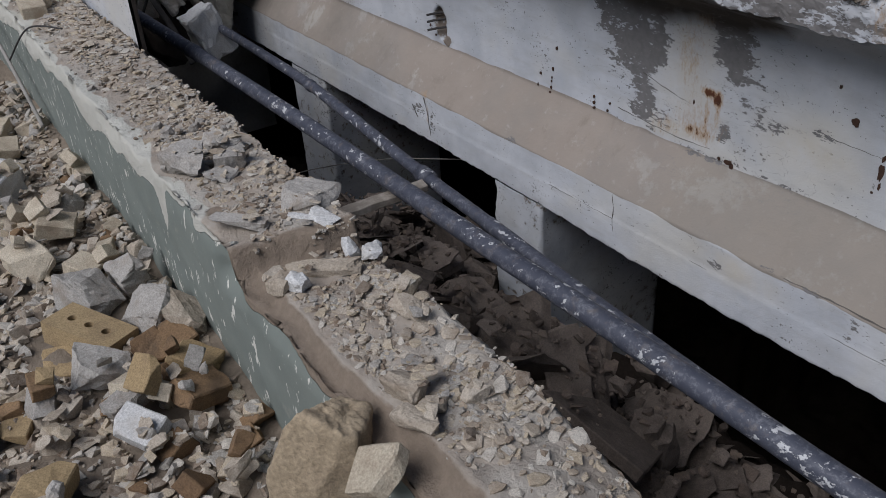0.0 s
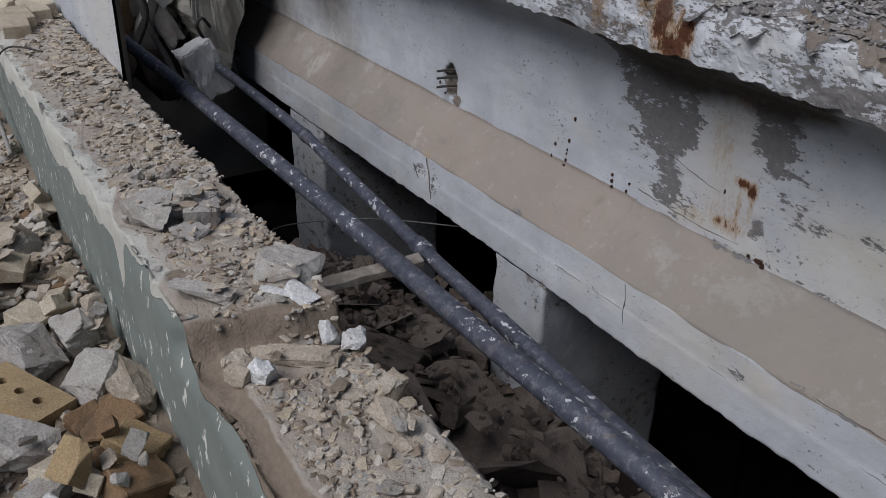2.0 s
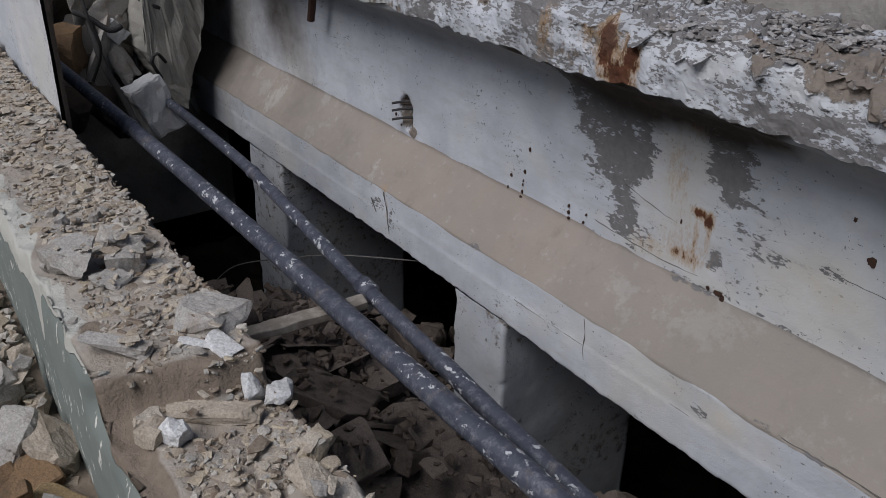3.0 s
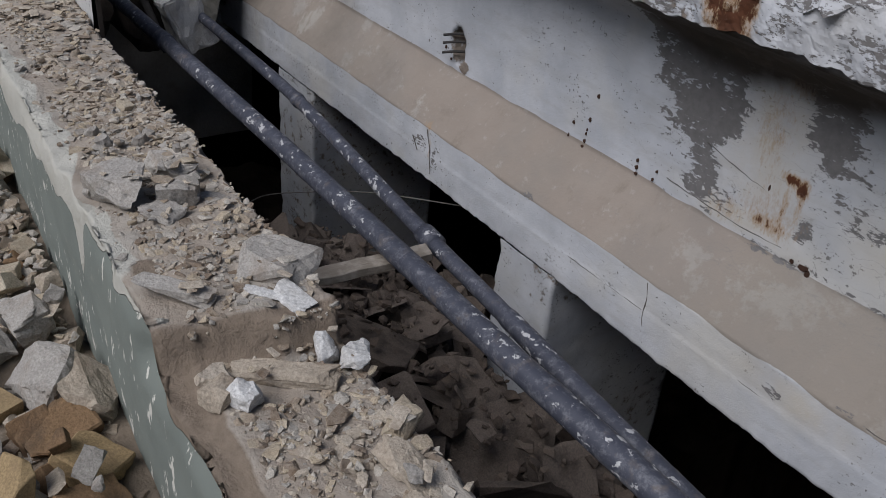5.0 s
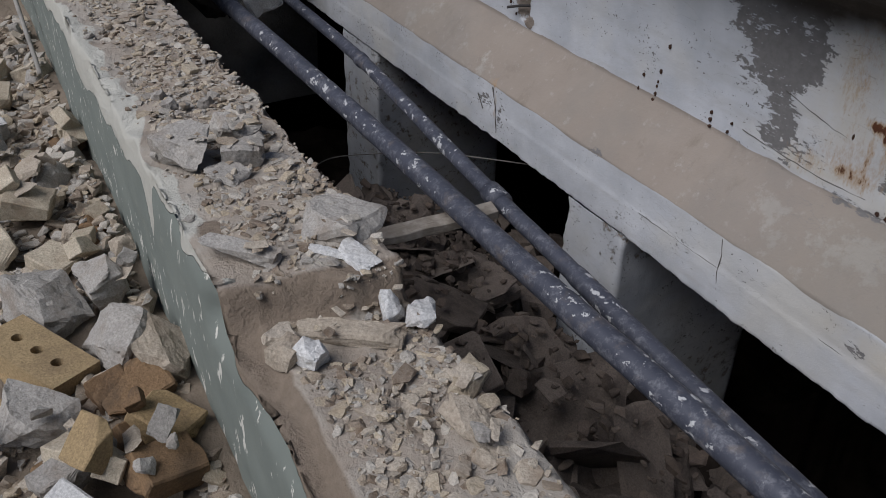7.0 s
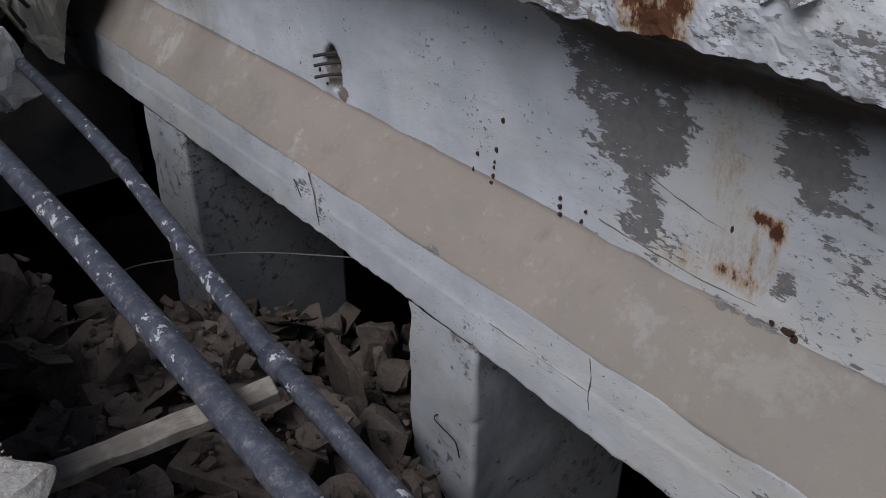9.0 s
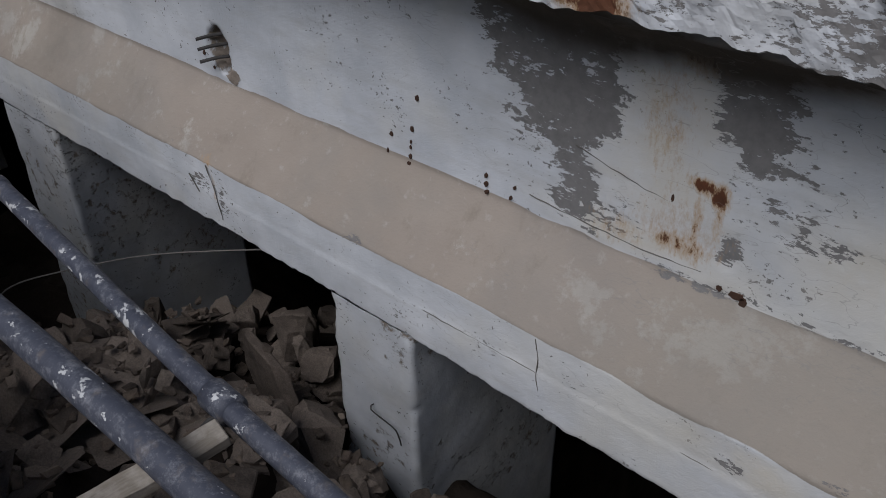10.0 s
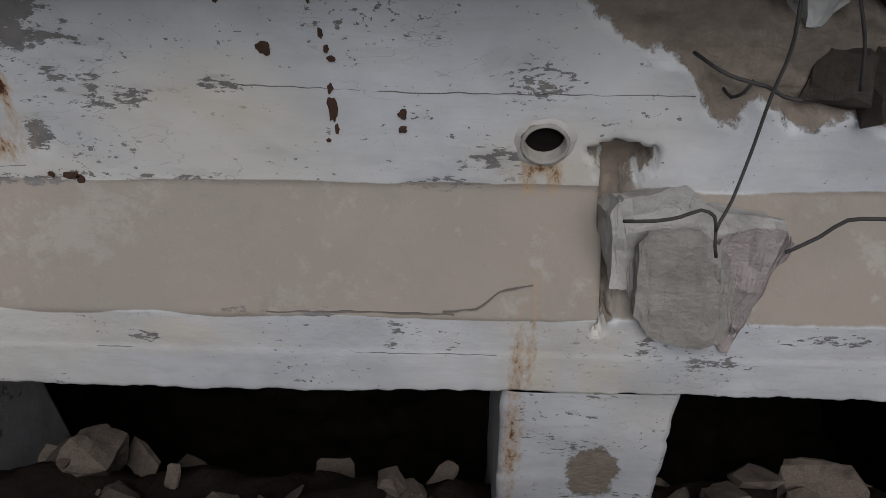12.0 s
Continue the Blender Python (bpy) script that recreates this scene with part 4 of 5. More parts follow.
def build_holed_brick(x, y, turn):
    """A facing brick with three round holes."""
    L, W, H, R = 0.235, 0.112, 0.068, 0.013
    bm = bmesh.new()
    outer = [bm.verts.new((sx * L / 2, sy * W / 2, H / 2)) for sx, sy in ((-1, -1), (1, -1), (1, 1), (-1, 1))]
    edges = [bm.edges.new((outer[k], outer[(k + 1) % 4])) for k in range(4)]
    rims = []
    for cx in (-0.06, 0.0, 0.06):
        ring = [bm.verts.new((cx + R * math.cos(a * math.pi / 8), R * math.sin(a * math.pi / 8), H / 2)) for a in range(16)]
        edges += [bm.edges.new((ring[k], ring[(k + 1) % 16])) for k in range(16)]
        rims.append(ring)
    bmesh.ops.triangle_fill(bm, use_beauty=True, edges=edges)
    low = [bm.verts.new((v.co.x, v.co.y, -H / 2)) for v in outer]
    for k in range(4):
        bm.faces.new((outer[k], outer[(k + 1) % 4], low[(k + 1) % 4], low[k]))
    bm.faces.new(low)
    for ring in rims:
        deep = [bm.verts.new((v.co.x, v.co.y, -H / 2 + 0.004)) for v in ring]
        for k in range(16):
            bm.faces.new((ring[k], ring[(k + 1) % 16], deep[(k + 1) % 16], deep[k]))
        bm.faces.new(deep)
    mesh = mesh_of("holed_brick", bm, M_YELLOW)
    fixed("holed_brick", mesh, x, y, heap, turn, "dusty yellow brick with three round holes", "brick", "rubble heap beside the low wall", 0.05, 0.285)


def hero(name, material, x, y, pile, size, turn, label, category, group, seed, flat_cut=False, rough=0.03, sink=0.15, count=16, z=None):
    r = random.Random(seed)
    if flat_cut:
        bm = cut_brick(r, size, 2)
        bevel_all(bm, 0.004)
        roughen(bm, 3, 0.0014, 22, seed, 0.05 if min(size) > 0.05 else 0.0)
    else:
        bm = hull(r, size, count + 8, 0.85)
        roughen(bm, 7, rough * min(size), 1.2 / min(size), seed)
    mesh = mesh_of(name, bm, material)
    fixed(name, mesh, x, y, pile, Euler([radians(a) for a in turn]), label, category, group, sink, z)


HG = "rubble heap beside the low wall"
hero("brick_fragment", M_YELLOW, 0.50, -1.79, heap, (0.15, 0.11, 0.07), (10, -5, 60), "half yellow brick under the holed one", "brick", HG, 1, True, z=0.235)
build_holed_brick(0.462, -1.712, Euler((radians(-5), radians(5), radians(29))))
for row in (
    ("concrete_block", M_GREY_STONE, 0.50, -1.56, (0.18, 0.155, 0.11), (25, -12, 30), "pale grey concrete chunk leaning on the rubble", 2),
    ("concrete_block", M_PALE_STONE, 0.58, -1.49, (0.13, 0.14, 0.11), (10, 10, 70), "pale concrete chunk against the wall foot", 3),
    ("concrete_block", M_GREY_STONE, 0.29, -1.67, (0.17, 0.14, 0.10), (-15, 10, 20), "blue-grey angular concrete chunk in rubble", 4),
    ("concrete_block", M_GREY_STONE, 0.645, -1.735, (0.15, 0.13, 0.09), (5, 15, 80), "grey concrete chunk with a rough face", 5),
    ("concrete_block", M_GREY_STONE, 0.26, -1.54, (0.14, 0.11, 0.10), (30, 0, 10), "dirty grey concrete chunk in rubble", 6),
    ("concrete_block", M_GREY_STONE, 0.80, -1.70, (0.16, 0.08, 0.06), (5, -10, 120), "long grey concrete splinter", 7),
):
    name, mat, x, y, size, turn, label, seed = row
    hero(name, mat, x, y, heap, size, turn, label, "rubble", HG, seed, z=0.305)
for k, (x, y, mat, size, turn, label) in enumerate((
    (0.64, -1.56, M_BROWN, (0.14, 0.10, 0.06), (20, -10, 100), "dirty brown brick half at the wall foot"),
    (0.76, -1.53, M_YELLOW, (0.12, 0.10, 0.06), (-10, 15, 40), "yellow brick piece at the wall foot"),
    (0.87, -1.56, M_BROWN, (0.13, 0.09, 0.06), (15, 20, 110), "dirty brown piece of broken brick"),
    (0.63, -1.60, M_BROWN, (0.08, 0.08, 0.06), (10, 30, 20), "small dirty brown brick piece"),
    (0.91, -1.72, M_WHITE, (0.12, 0.08, 0.05), (20, 5, 30), "white glazed block piece"),
    (-0.06, -1.76, M_BUFF, (0.16, 0.11, 0.07), (10, 5, 15), "buff brick lying flat"),
    (-0.18, -1.64, M_BUFF, (0.12, 0.10, 0.07), (5, 20, 70), "small broken piece of buff brick"),
    (0.05, -1.62, M_BUFF, (0.11, 0.09, 0.06), (0, 10, 35), "small broken piece of buff brick"),
    (-0.66, -1.76, M_WHITE, (0.20, 0.14, 0.12), (15, 10, 40), "white block fallen on the rubble"),
    (-0.86, -1.68, M_WHITE, (0.14, 0.10, 0.08), (0, 20, 10), "white brick on the rubble"),
    (-1.08, -1.66, M_BUFF, (0.16, 0.11, 0.08), (10, 10, 80), "clean buff brick on the pile"),
    (-1.3, -1.66, M_BUFF, (0.2, 0.11, 0.08), (20, 0, 50), "clean buff brick on the pile"),
    (-1.4, -1.76, M_BUFF, (0.2, 0.11, 0.08), (0, 25, 20), "buff brick on the pile"),
    (-1.65, -1.70, M_BUFF, (0.2, 0.11, 0.08), (0, 10, 110), "buff brick on the pile"),
    (-0.80, -1.90, M_WHITE, (0.22, 0.15, 0.12), (0, 15, 60), "white block on the pile"),
    (0.95, -1.95, M_YELLOW, (0.12, 0.10, 0.07), (12, 0, 140), "half of a dusty yellow brick"),
)):
    hero("brick" if size[0] > 0.15 else "brick_fragment", mat, x, y, heap, size, turn, label, "brick", HG, 20 + k, True, sink=0.05, z=0.29 if 0 < k < 5 or k == 0 else None)
scatter(heap, dict(grey=2.5, pale=3, buff=1.5, yellow=0.4, brown=1.2, flake=3.5, slate=2.5), 280, lambda: left_spot(free=FREE), (0.3, 0.75), HG, 0.25, 0.45)
hero("concrete_block", M_DARK, -2.3, -1.9, heap, (0.5, 0.4, 0.35), (10, 5, 20), "large dark concrete lump on the heap", "rubble", HG, 60)
hero("concrete_block", M_GREY_STONE, -2.7, -1.65, heap, (0.4, 0.35, 0.4), (10, 5, 80), "large grey concrete lump on the heap", "rubble", HG, 61)


def build_sand_rock(x, y, z, size):
    """A rounded lump of sandy mortar."""
    bm = bmesh.new()
    bmesh.ops.create_icosphere(bm, subdivisions=5, radius=0.5)
    r = random.Random(9)
    planes = [(Vector([r.gauss(0, 1) for _ in range(3)]).normalized(), r.uniform(0.34, 0.5)) for _ in range(13)]
    for v in bm.verts:
        d = v.co.normalized()
        reach = min([0.62] + [h / d.dot(n) for n, h in planes if d.dot(n) > 0.05])
        v.co = d * reach * (1 + 0.05 * noise.noise(d * 3) + 0.035 * noise.noise(d * 7) + 0.018 * noise.noise(d * 18) + 0.01 * noise.noise(d * 45))
        v.co = Vector(a * k for a, k in zip(v.co, size))
    ob = part("sand_rock", bm, M_SAND, smooth=True)
    ob.matrix_world = pose(x, y, z, 0, 8, 25)
    tagged(ob, "large rounded sandy mortar lump beside the low wall", "rubble", HG)


build_sand_rock(1.48, -1.505, 0.485, (0.205, 0.165, 0.45))

scatter(heap, dict(brown=5, yellow=2, grey=1, slate=2), 75, lambda: left_spot(0.55, 1.75, -2.4, FREE), (0.35, 0.8), HG, 0.3, 0.5)
scatter(heap, dict(pale=3, buff=3, flake=2, grey=1), 80, lambda: left_spot(-0.7, 0.35, -2.0, FREE), (0.35, 0.7), HG, 0.25, 0.45)
spots = []
for _ in range(13000):
    x, y = left_spot(-1.9, 1.7, -2.5, FREE[:1])
    i, j = int((x - heap.x0) / heap.res), int((y - heap.y0) / heap.res)
    h = heap.h[i, j]
    if h < bed_height(x, y) + 0.055:
        s = 0.008 + 0.034 * rng.random() ** 2.0
        spots.append((x, y, h + s * 0.1, s))
gravel("gravel", M_GRAVEL, spots, "mixed gravel and crushed mortar between the larger stones")

# ---- litter on top of the low wall
crown = Pile(-3.0, 3.6, -1.60, -1.0, top_height)
crown.h[(crown.y < wall_left(crown.x)) | (crown.y > wall_right(crown.x))] = 0.5
CG = "stones on the low wall"


def top_spot(x0=-1.2, x1=2.1, lo=0.26, hi=0.97):
    x = rng.uniform(x0, x1)
    while 0.925 < x < 0.97 and x0 < 0.9:
        x = rng.uniform(x0, x1)
    s = rng.uniform(lo, hi)
    if x > 0.95:
        s = max(s, rng.uniform(0.2, 0.3))
    if x < 0.7 and rng.random() < 0.15:
        s = rng.uniform(0.1, hi)
    return x, wall_left(x) + s * (wall_right(x) - wall_left(x))


for name, mat, x, y, size, turn, label, seed in (
    ("concrete_block", M_GREY_STONE, 0.45, -1.352, (0.15, 0.10, 0.07), (8, -8, 35), "pale grey concrete chunk on the low wall", 80),
    ("concrete_block", M_GREY_STONE, 0.40, -1.23, (0.11, 0.09, 0.07), (0, 8, 10), "grey rounded concrete lump on the low wall", 81),
    ("concrete_block", M_GREY_STONE, 0.50, -1.25, (0.09, 0.07, 0.055), (10, 0, 70), "small grey concrete lump on the low wall", 82),
    ("concrete_block", M_GREY_STONE, 0.825, -1.182, (0.145, 0.125, 0.075), (0, 6, 50), "big dusty grey mortar lump near the edge of the low wall", 83),
    ("mortar_fragment", M_GREY_STONE, 0.835, -1.370, (0.15, 0.042, 0.03), (5, 5, 52), "long pale mortar strip on the low wall", 84),
    ("mortar_fragment", M_PALE_STONE, 1.045, -1.268, (0.19, 0.05, 0.032), (3, -4, 52), "long pale mortar splinter on the low wall", 85),
    ("mortar_fragment", M_WHITE, 1.02, -1.185, (0.06, 0.05, 0.045), (10, 20, 10), "white mortar lump on the low wall", 86),
    ("mortar_fragment", M_WHITE, 1.055, -1.145, (0.085, 0.05, 0.028), (5, 10, 150), "white mortar flake on the low wall", 87),
    ("brick_fragment", M_BUFF, 1.225, -1.155, (0.085, 0.05, 0.035), (8, 5, 120), "small buff stone at the edge of the low wall", 88),
    ("mortar_fragment", M_WHITE, 1.075, -1.345, (0.05, 0.045, 0.042), (0, 15, 30), "white cube of mortar on the low wall", 89),
    ("mortar_fragment", M_PALE_STONE, 1.00, -1.365, (0.06, 0.05, 0.035), (0, 5, 80), "small pale mortar lump on the low wall", 90),
    ("mortar_fragment", M_PALE_STONE, 1.05, -1.375, (0.055, 0.05, 0.04), (0, 5, 20), "small pale mortar lump on the low wall", 91),
    ("plaster_flake", M_WHITE, 0.93, -1.20, (0.09, 0.05, 0.01), (4, 10, 15), "white plaster shard on the low wall", 92),
    ("plaster_flake", M_WHITE, 0.90, -1.24, (0.07, 0.02, 0.008), (0, 6, 50), "thin white plaster shard on the low wall", 93),
    ("mortar_fragment", M_PALE_STONE, 1.515, -1.345, (0.085, 0.07, 0.05), (0, 0, 20), "rounded pale stone on the low wall", 94),
    ("mortar_fragment", M_PALE_STONE, 1.60, -1.38, (0.10, 0.05, 0.035), (0, 0, 20), "flat pale stone on the low wall", 95),
    ("mortar_fragment", M_PALE_STONE, 1.58, -1.33, (0.05, 0.04, 0.03), (0, 0, 50), "small pale stone on the low wall", 96),
    ("mortar_fragment", M_PALE_STONE, 1.60, -1.255, (0.055, 0.04, 0.03), (0, 0, 90), "small pale stone on the low wall", 97),
    ("mortar_fragment", M_PALE_STONE, 1.31, -1.205, (0.10, 0.06, 0.025), (0, 8, 20), "flat pale stone on the low wall", 98),
    ("plaster_flake", M_GREY_STONE, 0.55, -1.30, (0.10, 0.07, 0.02), (5, 8, 40), "grey cement flake on the low wall", 99),
):
    hero(name, mat, x, y, crown, size, turn, label, "rubble", CG, seed, count=16)
hero("brick_fragment", M_BUFF, 1.645, -1.487, crown, (0.095, 0.085, 0.035), (24, -26, 30), "sandy yellow block tilted at the edge of the low wall", "brick", CG, 101, True, sink=0.0, z=0.605)
scatter(crown, dict(pale=1.4, grey=0.5, flake=5, slate=1.2, buff=0.6), 60, lambda: top_spot(-0.9, 0.92, 0.30, 0.93), (0.14, 0.34), CG, 0.35, 0.12)
scatter(crown, dict(grey=2, slate=2, flake=2), 22, lambda: top_spot(0.1, 0.62, 0.3, 0.93), (0.2, 0.42), CG, 0.3, 0.12)
scatter(crown, dict(slate=1.2, flake=5, pale=0.8), 70, lambda: top_spot(1.18, 1.75, 0.36, 0.93), (0.14, 0.38), CG, 0.35, 0.12)
scatter(crown, dict(slate=2, flake=3, pale=1), 34, lambda: top_spot(-2.2, -0.3, 0.3, 0.93), (0.25, 0.5), CG, 0.35, 0.12)
spots = []
for _ in range(700):
    x, y = top_spot(-1.6, 1.9, 0.28, 0.95)
    i, j = int((x - crown.x0) / crown.res), int((y - crown.y0) / crown.res)
    s = 0.012 + 0.024 * rng.random() ** 2
    spots.append((x, y, crown.h[i, j] + s * 0.05, s))
gravel("gravel", M_GRAVEL, spots, "small broken mortar pieces on top of the low wall", 0.5)
spots = []
for _ in range(13000):
    x, y = top_spot(-2.6, 2.5, 0.22, 0.99)
    if vnoise(x * 5, y * 5, 0, 77) < -0.35 and rng.random() < 0.8:
        continue
    i, j = int((x - crown.x0) / crown.res), int((y - crown.y0) / crown.res)
    if crown.h[i, j] > top_height(x, y) + 0.014:
        continue
    if x > 1.68 and rng.random() < 0.7:
        continue
    s = 0.004 + 0.014 * rng.random() ** 2.3
    spots.append((x, y, crown.h[i, j] + s * 0.05, s))
gravel("gravel", M_GRAVEL, spots, "crumbled mortar grit on top of the low wall")

# ---- rubble in the trench and under the beam
pit = Pile(-3.1, 3.5, -1.18, 2.3, pit_height, 0.015)
PG = "rubble in the trench"
for xa, xb in ((-1.90, -1.505), (0.0, 0.30), (1.815, 2.165)):
    pit.h[(pit.x > xa - 0.02) & (pit.x < xb + 0.02) & (pit.y > -0.02) & (pit.y < 0.62)] = 3.0


def pit_spot(x0=-1.4, x1=2.9, y0=-1.05, y1=0.35):
    while True:
        x, y = rng.uniform(x0, x1), rng.uniform(y0, y1)
        if pit.h[int((x - pit.x0) / pit.res), int((y - pit.y0) / pit.res)] < 0.5:
            return x, y


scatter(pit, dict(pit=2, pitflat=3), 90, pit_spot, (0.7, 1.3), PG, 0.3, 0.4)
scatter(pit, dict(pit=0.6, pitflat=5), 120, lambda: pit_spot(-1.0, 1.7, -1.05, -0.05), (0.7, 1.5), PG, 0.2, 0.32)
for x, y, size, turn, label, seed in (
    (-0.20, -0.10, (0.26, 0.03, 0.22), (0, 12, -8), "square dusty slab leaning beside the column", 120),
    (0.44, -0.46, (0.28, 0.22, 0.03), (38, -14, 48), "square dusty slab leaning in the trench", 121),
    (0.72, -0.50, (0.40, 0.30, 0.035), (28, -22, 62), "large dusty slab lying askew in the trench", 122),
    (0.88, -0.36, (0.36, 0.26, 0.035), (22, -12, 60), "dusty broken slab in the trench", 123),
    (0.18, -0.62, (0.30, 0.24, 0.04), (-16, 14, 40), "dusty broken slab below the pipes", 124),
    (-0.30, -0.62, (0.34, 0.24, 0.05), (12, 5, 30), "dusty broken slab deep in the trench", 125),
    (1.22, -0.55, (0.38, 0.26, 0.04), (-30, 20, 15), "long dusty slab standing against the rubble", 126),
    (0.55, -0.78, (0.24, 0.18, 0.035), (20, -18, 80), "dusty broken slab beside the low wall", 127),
    (-0.75, -0.55, (0.36, 0.26, 0.06), (12, 5, 30), "broken slab deep in the trench, darkened for shade", 128),
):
    hero("rubble_slab", M_PIT_STONE_SHADED, x, y, pit, size, turn, label, "rubble", PG, seed, True, sink=0.05)
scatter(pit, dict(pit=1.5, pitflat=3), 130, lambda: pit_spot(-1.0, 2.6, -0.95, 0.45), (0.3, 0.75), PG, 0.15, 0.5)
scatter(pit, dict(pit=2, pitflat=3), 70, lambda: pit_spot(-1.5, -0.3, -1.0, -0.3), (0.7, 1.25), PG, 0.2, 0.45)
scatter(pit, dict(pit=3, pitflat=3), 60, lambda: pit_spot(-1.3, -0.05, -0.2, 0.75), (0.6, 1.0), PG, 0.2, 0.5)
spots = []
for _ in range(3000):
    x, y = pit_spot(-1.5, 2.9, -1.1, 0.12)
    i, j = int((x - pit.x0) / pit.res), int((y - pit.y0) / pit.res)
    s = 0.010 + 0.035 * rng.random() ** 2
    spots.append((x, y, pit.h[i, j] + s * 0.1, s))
gravel("gravel", M_PIT_GRAVEL_SHADED, spots, "crushed rubble on the trench floor, darkened for shade")


spots = []
for _ in range(6500):
    x, y = rng.uniform(-1.6, 2.4), rng.uniform(-0.10, 0.17)
    if vnoise(x * 6, y * 14, 0, 78) > -0.15:
        spots.append((x, y, 1.128 + 0.12 * (y + 0.09) + 0.012 * rng.random(), 0.006 + 0.022 * rng.random() ** 2.4))
gravel("gravel", M_LEDGE_GRAVEL, spots, "crumbled grey concrete grit on the broken ledge", 0.7)

# ---------------------------------------------------------------- far end of the trench
def build_far_end():
    # white wall that stands at the far end beside the low wall
    xs, zs = np.arange(-3.15, -0.72, 0.02), np.arange(0.5, 1.06, 0.02)
    x, z = np.meshgrid(xs, zs, indexing="ij")
    y = wall_right(x) + 0.008 + 0.003 * fbm(x * 4, z * 4, 0, 3, 130)
    zero = 0 * x
    root = new("wall_end")
    grid("plaster_face", np.stack([x, y, z], -1), M_BEAM, root, fields=dict(peel=0.3 * (fbm(x * 5, z * 5, 0, 3, 131) > 0.6), band=zero, bare=zero, rust=zero, grime_and_shade=zero + 0.1), flip=True)
    bm = bmesh.new()
    box(bm, (2.42, 0.014, 2.09), Matrix.Translation((-1.94, -1.084, 0.005)))
    part("core", bm, M_DARK, root)
    tagged(root, "thin white plastered wall end standing beside the low wall", "wall", kind="structure")
    # broken slab that hangs from the ledge: pale face, tapering foot
    front = [(-0.24, 0.15), (-0.31, 0.29), (-0.37, 0.44), (-0.35, 0.71), (-0.33, 1.13), (0.10, 1.13), (0.02, 0.90), (-0.02, 0.68), (-0.05, 0.50), (-0.085, 0.37), (-0.12, 0.33), (-0.16, 0.20), (-0.18, 0.11)]
    bm = bmesh.new()
    rings = [[bm.verts.new((depth, py * k + (1 - k) * -0.18, pz)) for py, pz in front] for depth, k in ((-2.26, 0.96), (-2.28, 1.0), (-3.05, 1.0), (-3.08, 0.94))]
    for r0, r1 in zip(rings, rings[1:]):
        for k in range(len(front)):
            bm.faces.new((r0[k], r0[(k + 1) % len(front)], r1[(k + 1) % len(front)], r1[k]))
    bm.faces.new(rings[0])
    bm.faces.new(rings[-1][::-1])
    roughen(bm, 7, 0.005, 9, 21, 0.03)
    tagged(part("hanging_slab", bm, M_HANGING), "broken beige concrete slab hanging from the ledge above the pipes", "concrete slab", "broken masonry at the trench end")
    # broken mass against the beam
    for name, mat, size, at, turn, label, seed in (
        ("concrete_mass", M_GREY_STONE, (0.30, 0.24, 0.5), (-2.80, -0.03, 0.16), (8, -10, 30), "torn concrete lump behind the hanging slab", 141),
        ("concrete_mass", M_DARK, (0.40, 0.26, 0.5), (-2.75, -0.40, 0.14), (0, 20, 15), "dark tangle of broken masonry", 142),
        ("concrete_mass", M_BROWN, (0.20, 0.20, 0.24), (-2.55, -0.70, 0.44), (10, 0, 40), "brown broken masonry above the trench", 143),
        ("concrete_mass", M_GREY_STONE, (0.07, 0.16, 0.42), (-2.52, -0.50, 0.42), (-24, 10, 20), "grey concrete sliver in the tangle", 144),
        ("concrete_mass", M_GREY_STONE, (0.06, 0.13, 0.36), (-2.5, -0.46, 0.40), (30, -12, -20), "grey concrete sliver against the hanging slab", 145),
        ("concrete_mass", M_GREY_STONE, (0.06, 0.20, 0.26), (-2.62, -0.56, 0.66), (20, 15, 30), "torn grey plate of concrete high in the tangle", 146),
        ("concrete_mass", M_GREY_STONE, (0.05, 0.17, 0.24), (-2.55, -0.45, 0.62), (-35, 10, -10), "tilted grey plate of concrete in the tangle", 148),
        ("concrete_mass", M_PALE, (0.05, 0.10, 0.14), (-2.50, -0.45, 0.52), (40, 0, 10), "pale plate of concrete caught among bars", 149),
        ("concrete_mass", M_DARK, (0.24, 0.2, 0.3), (-2.78, -0.66, 0.72), (15, 30, 20), "dark masonry lump high in the tangle", 151),
        ("concrete_mass", M_DARK, (0.3, 0.3, 0.3), (-2.80, -0.72, 0.05), (15, 30, 70), "dark masonry lump at the trench end", 147),
    ):
        bm = hull(random.Random(seed), size, 26, 0.95)
        roughen(bm, 6, 0.035 * min(size), 1.0 / min(size), seed)
        ob = part(name, bm, mat)
        ob.matrix_world = pose(*at, *turn)
        tagged(ob, label, "rubble", "broken masonry at the trench end")
    xs, zs = np.arange(-1.6, 0.35, 0.03), np.arange(-0.9, 1.55, 0.03)
    y, z = np.meshgrid(xs, zs, indexing="ij")
    x = -3.13 + 0.012 * fbm(y * 4, z * 4, 0, 4, 133)
    ob = grid("wall_west", np.stack([x, y, z], -1), M_CONCRETE)
    tagged(ob, "grey concrete wall closing the far end", "wall", kind="structure")
    for k in range(7):
        bm = cut_brick(random.Random(180 + k), (0.21, 0.10, 0.07), 1)
        bevel_all(bm, 0.004)
        mesh = mesh_of("brick", bm, M_BUFF)
        put("brick", mesh, -1.45 - 0.23 * (k % 4) - 0.1 * (k // 4), wall_left(-1.7) + 0.09 + 0.11 * (k % 2) + 0.03 * (k // 4), crown, Euler((0.02 * k, 0.02, 0.12 * (k % 3) - 0.1)),
            "buff brick stacked on the low wall", "brick", "bricks on the low wall", 0.35)
    bm = bmesh.new()
    box(bm, (0.12, 0.16, 0.25))
    bevel_all(bm, 0.02, 2)
    roughen(bm, 5, 0.0065, 13, 3, 0.06)
    ob = part("hanging_block", bm, M_WHITE)
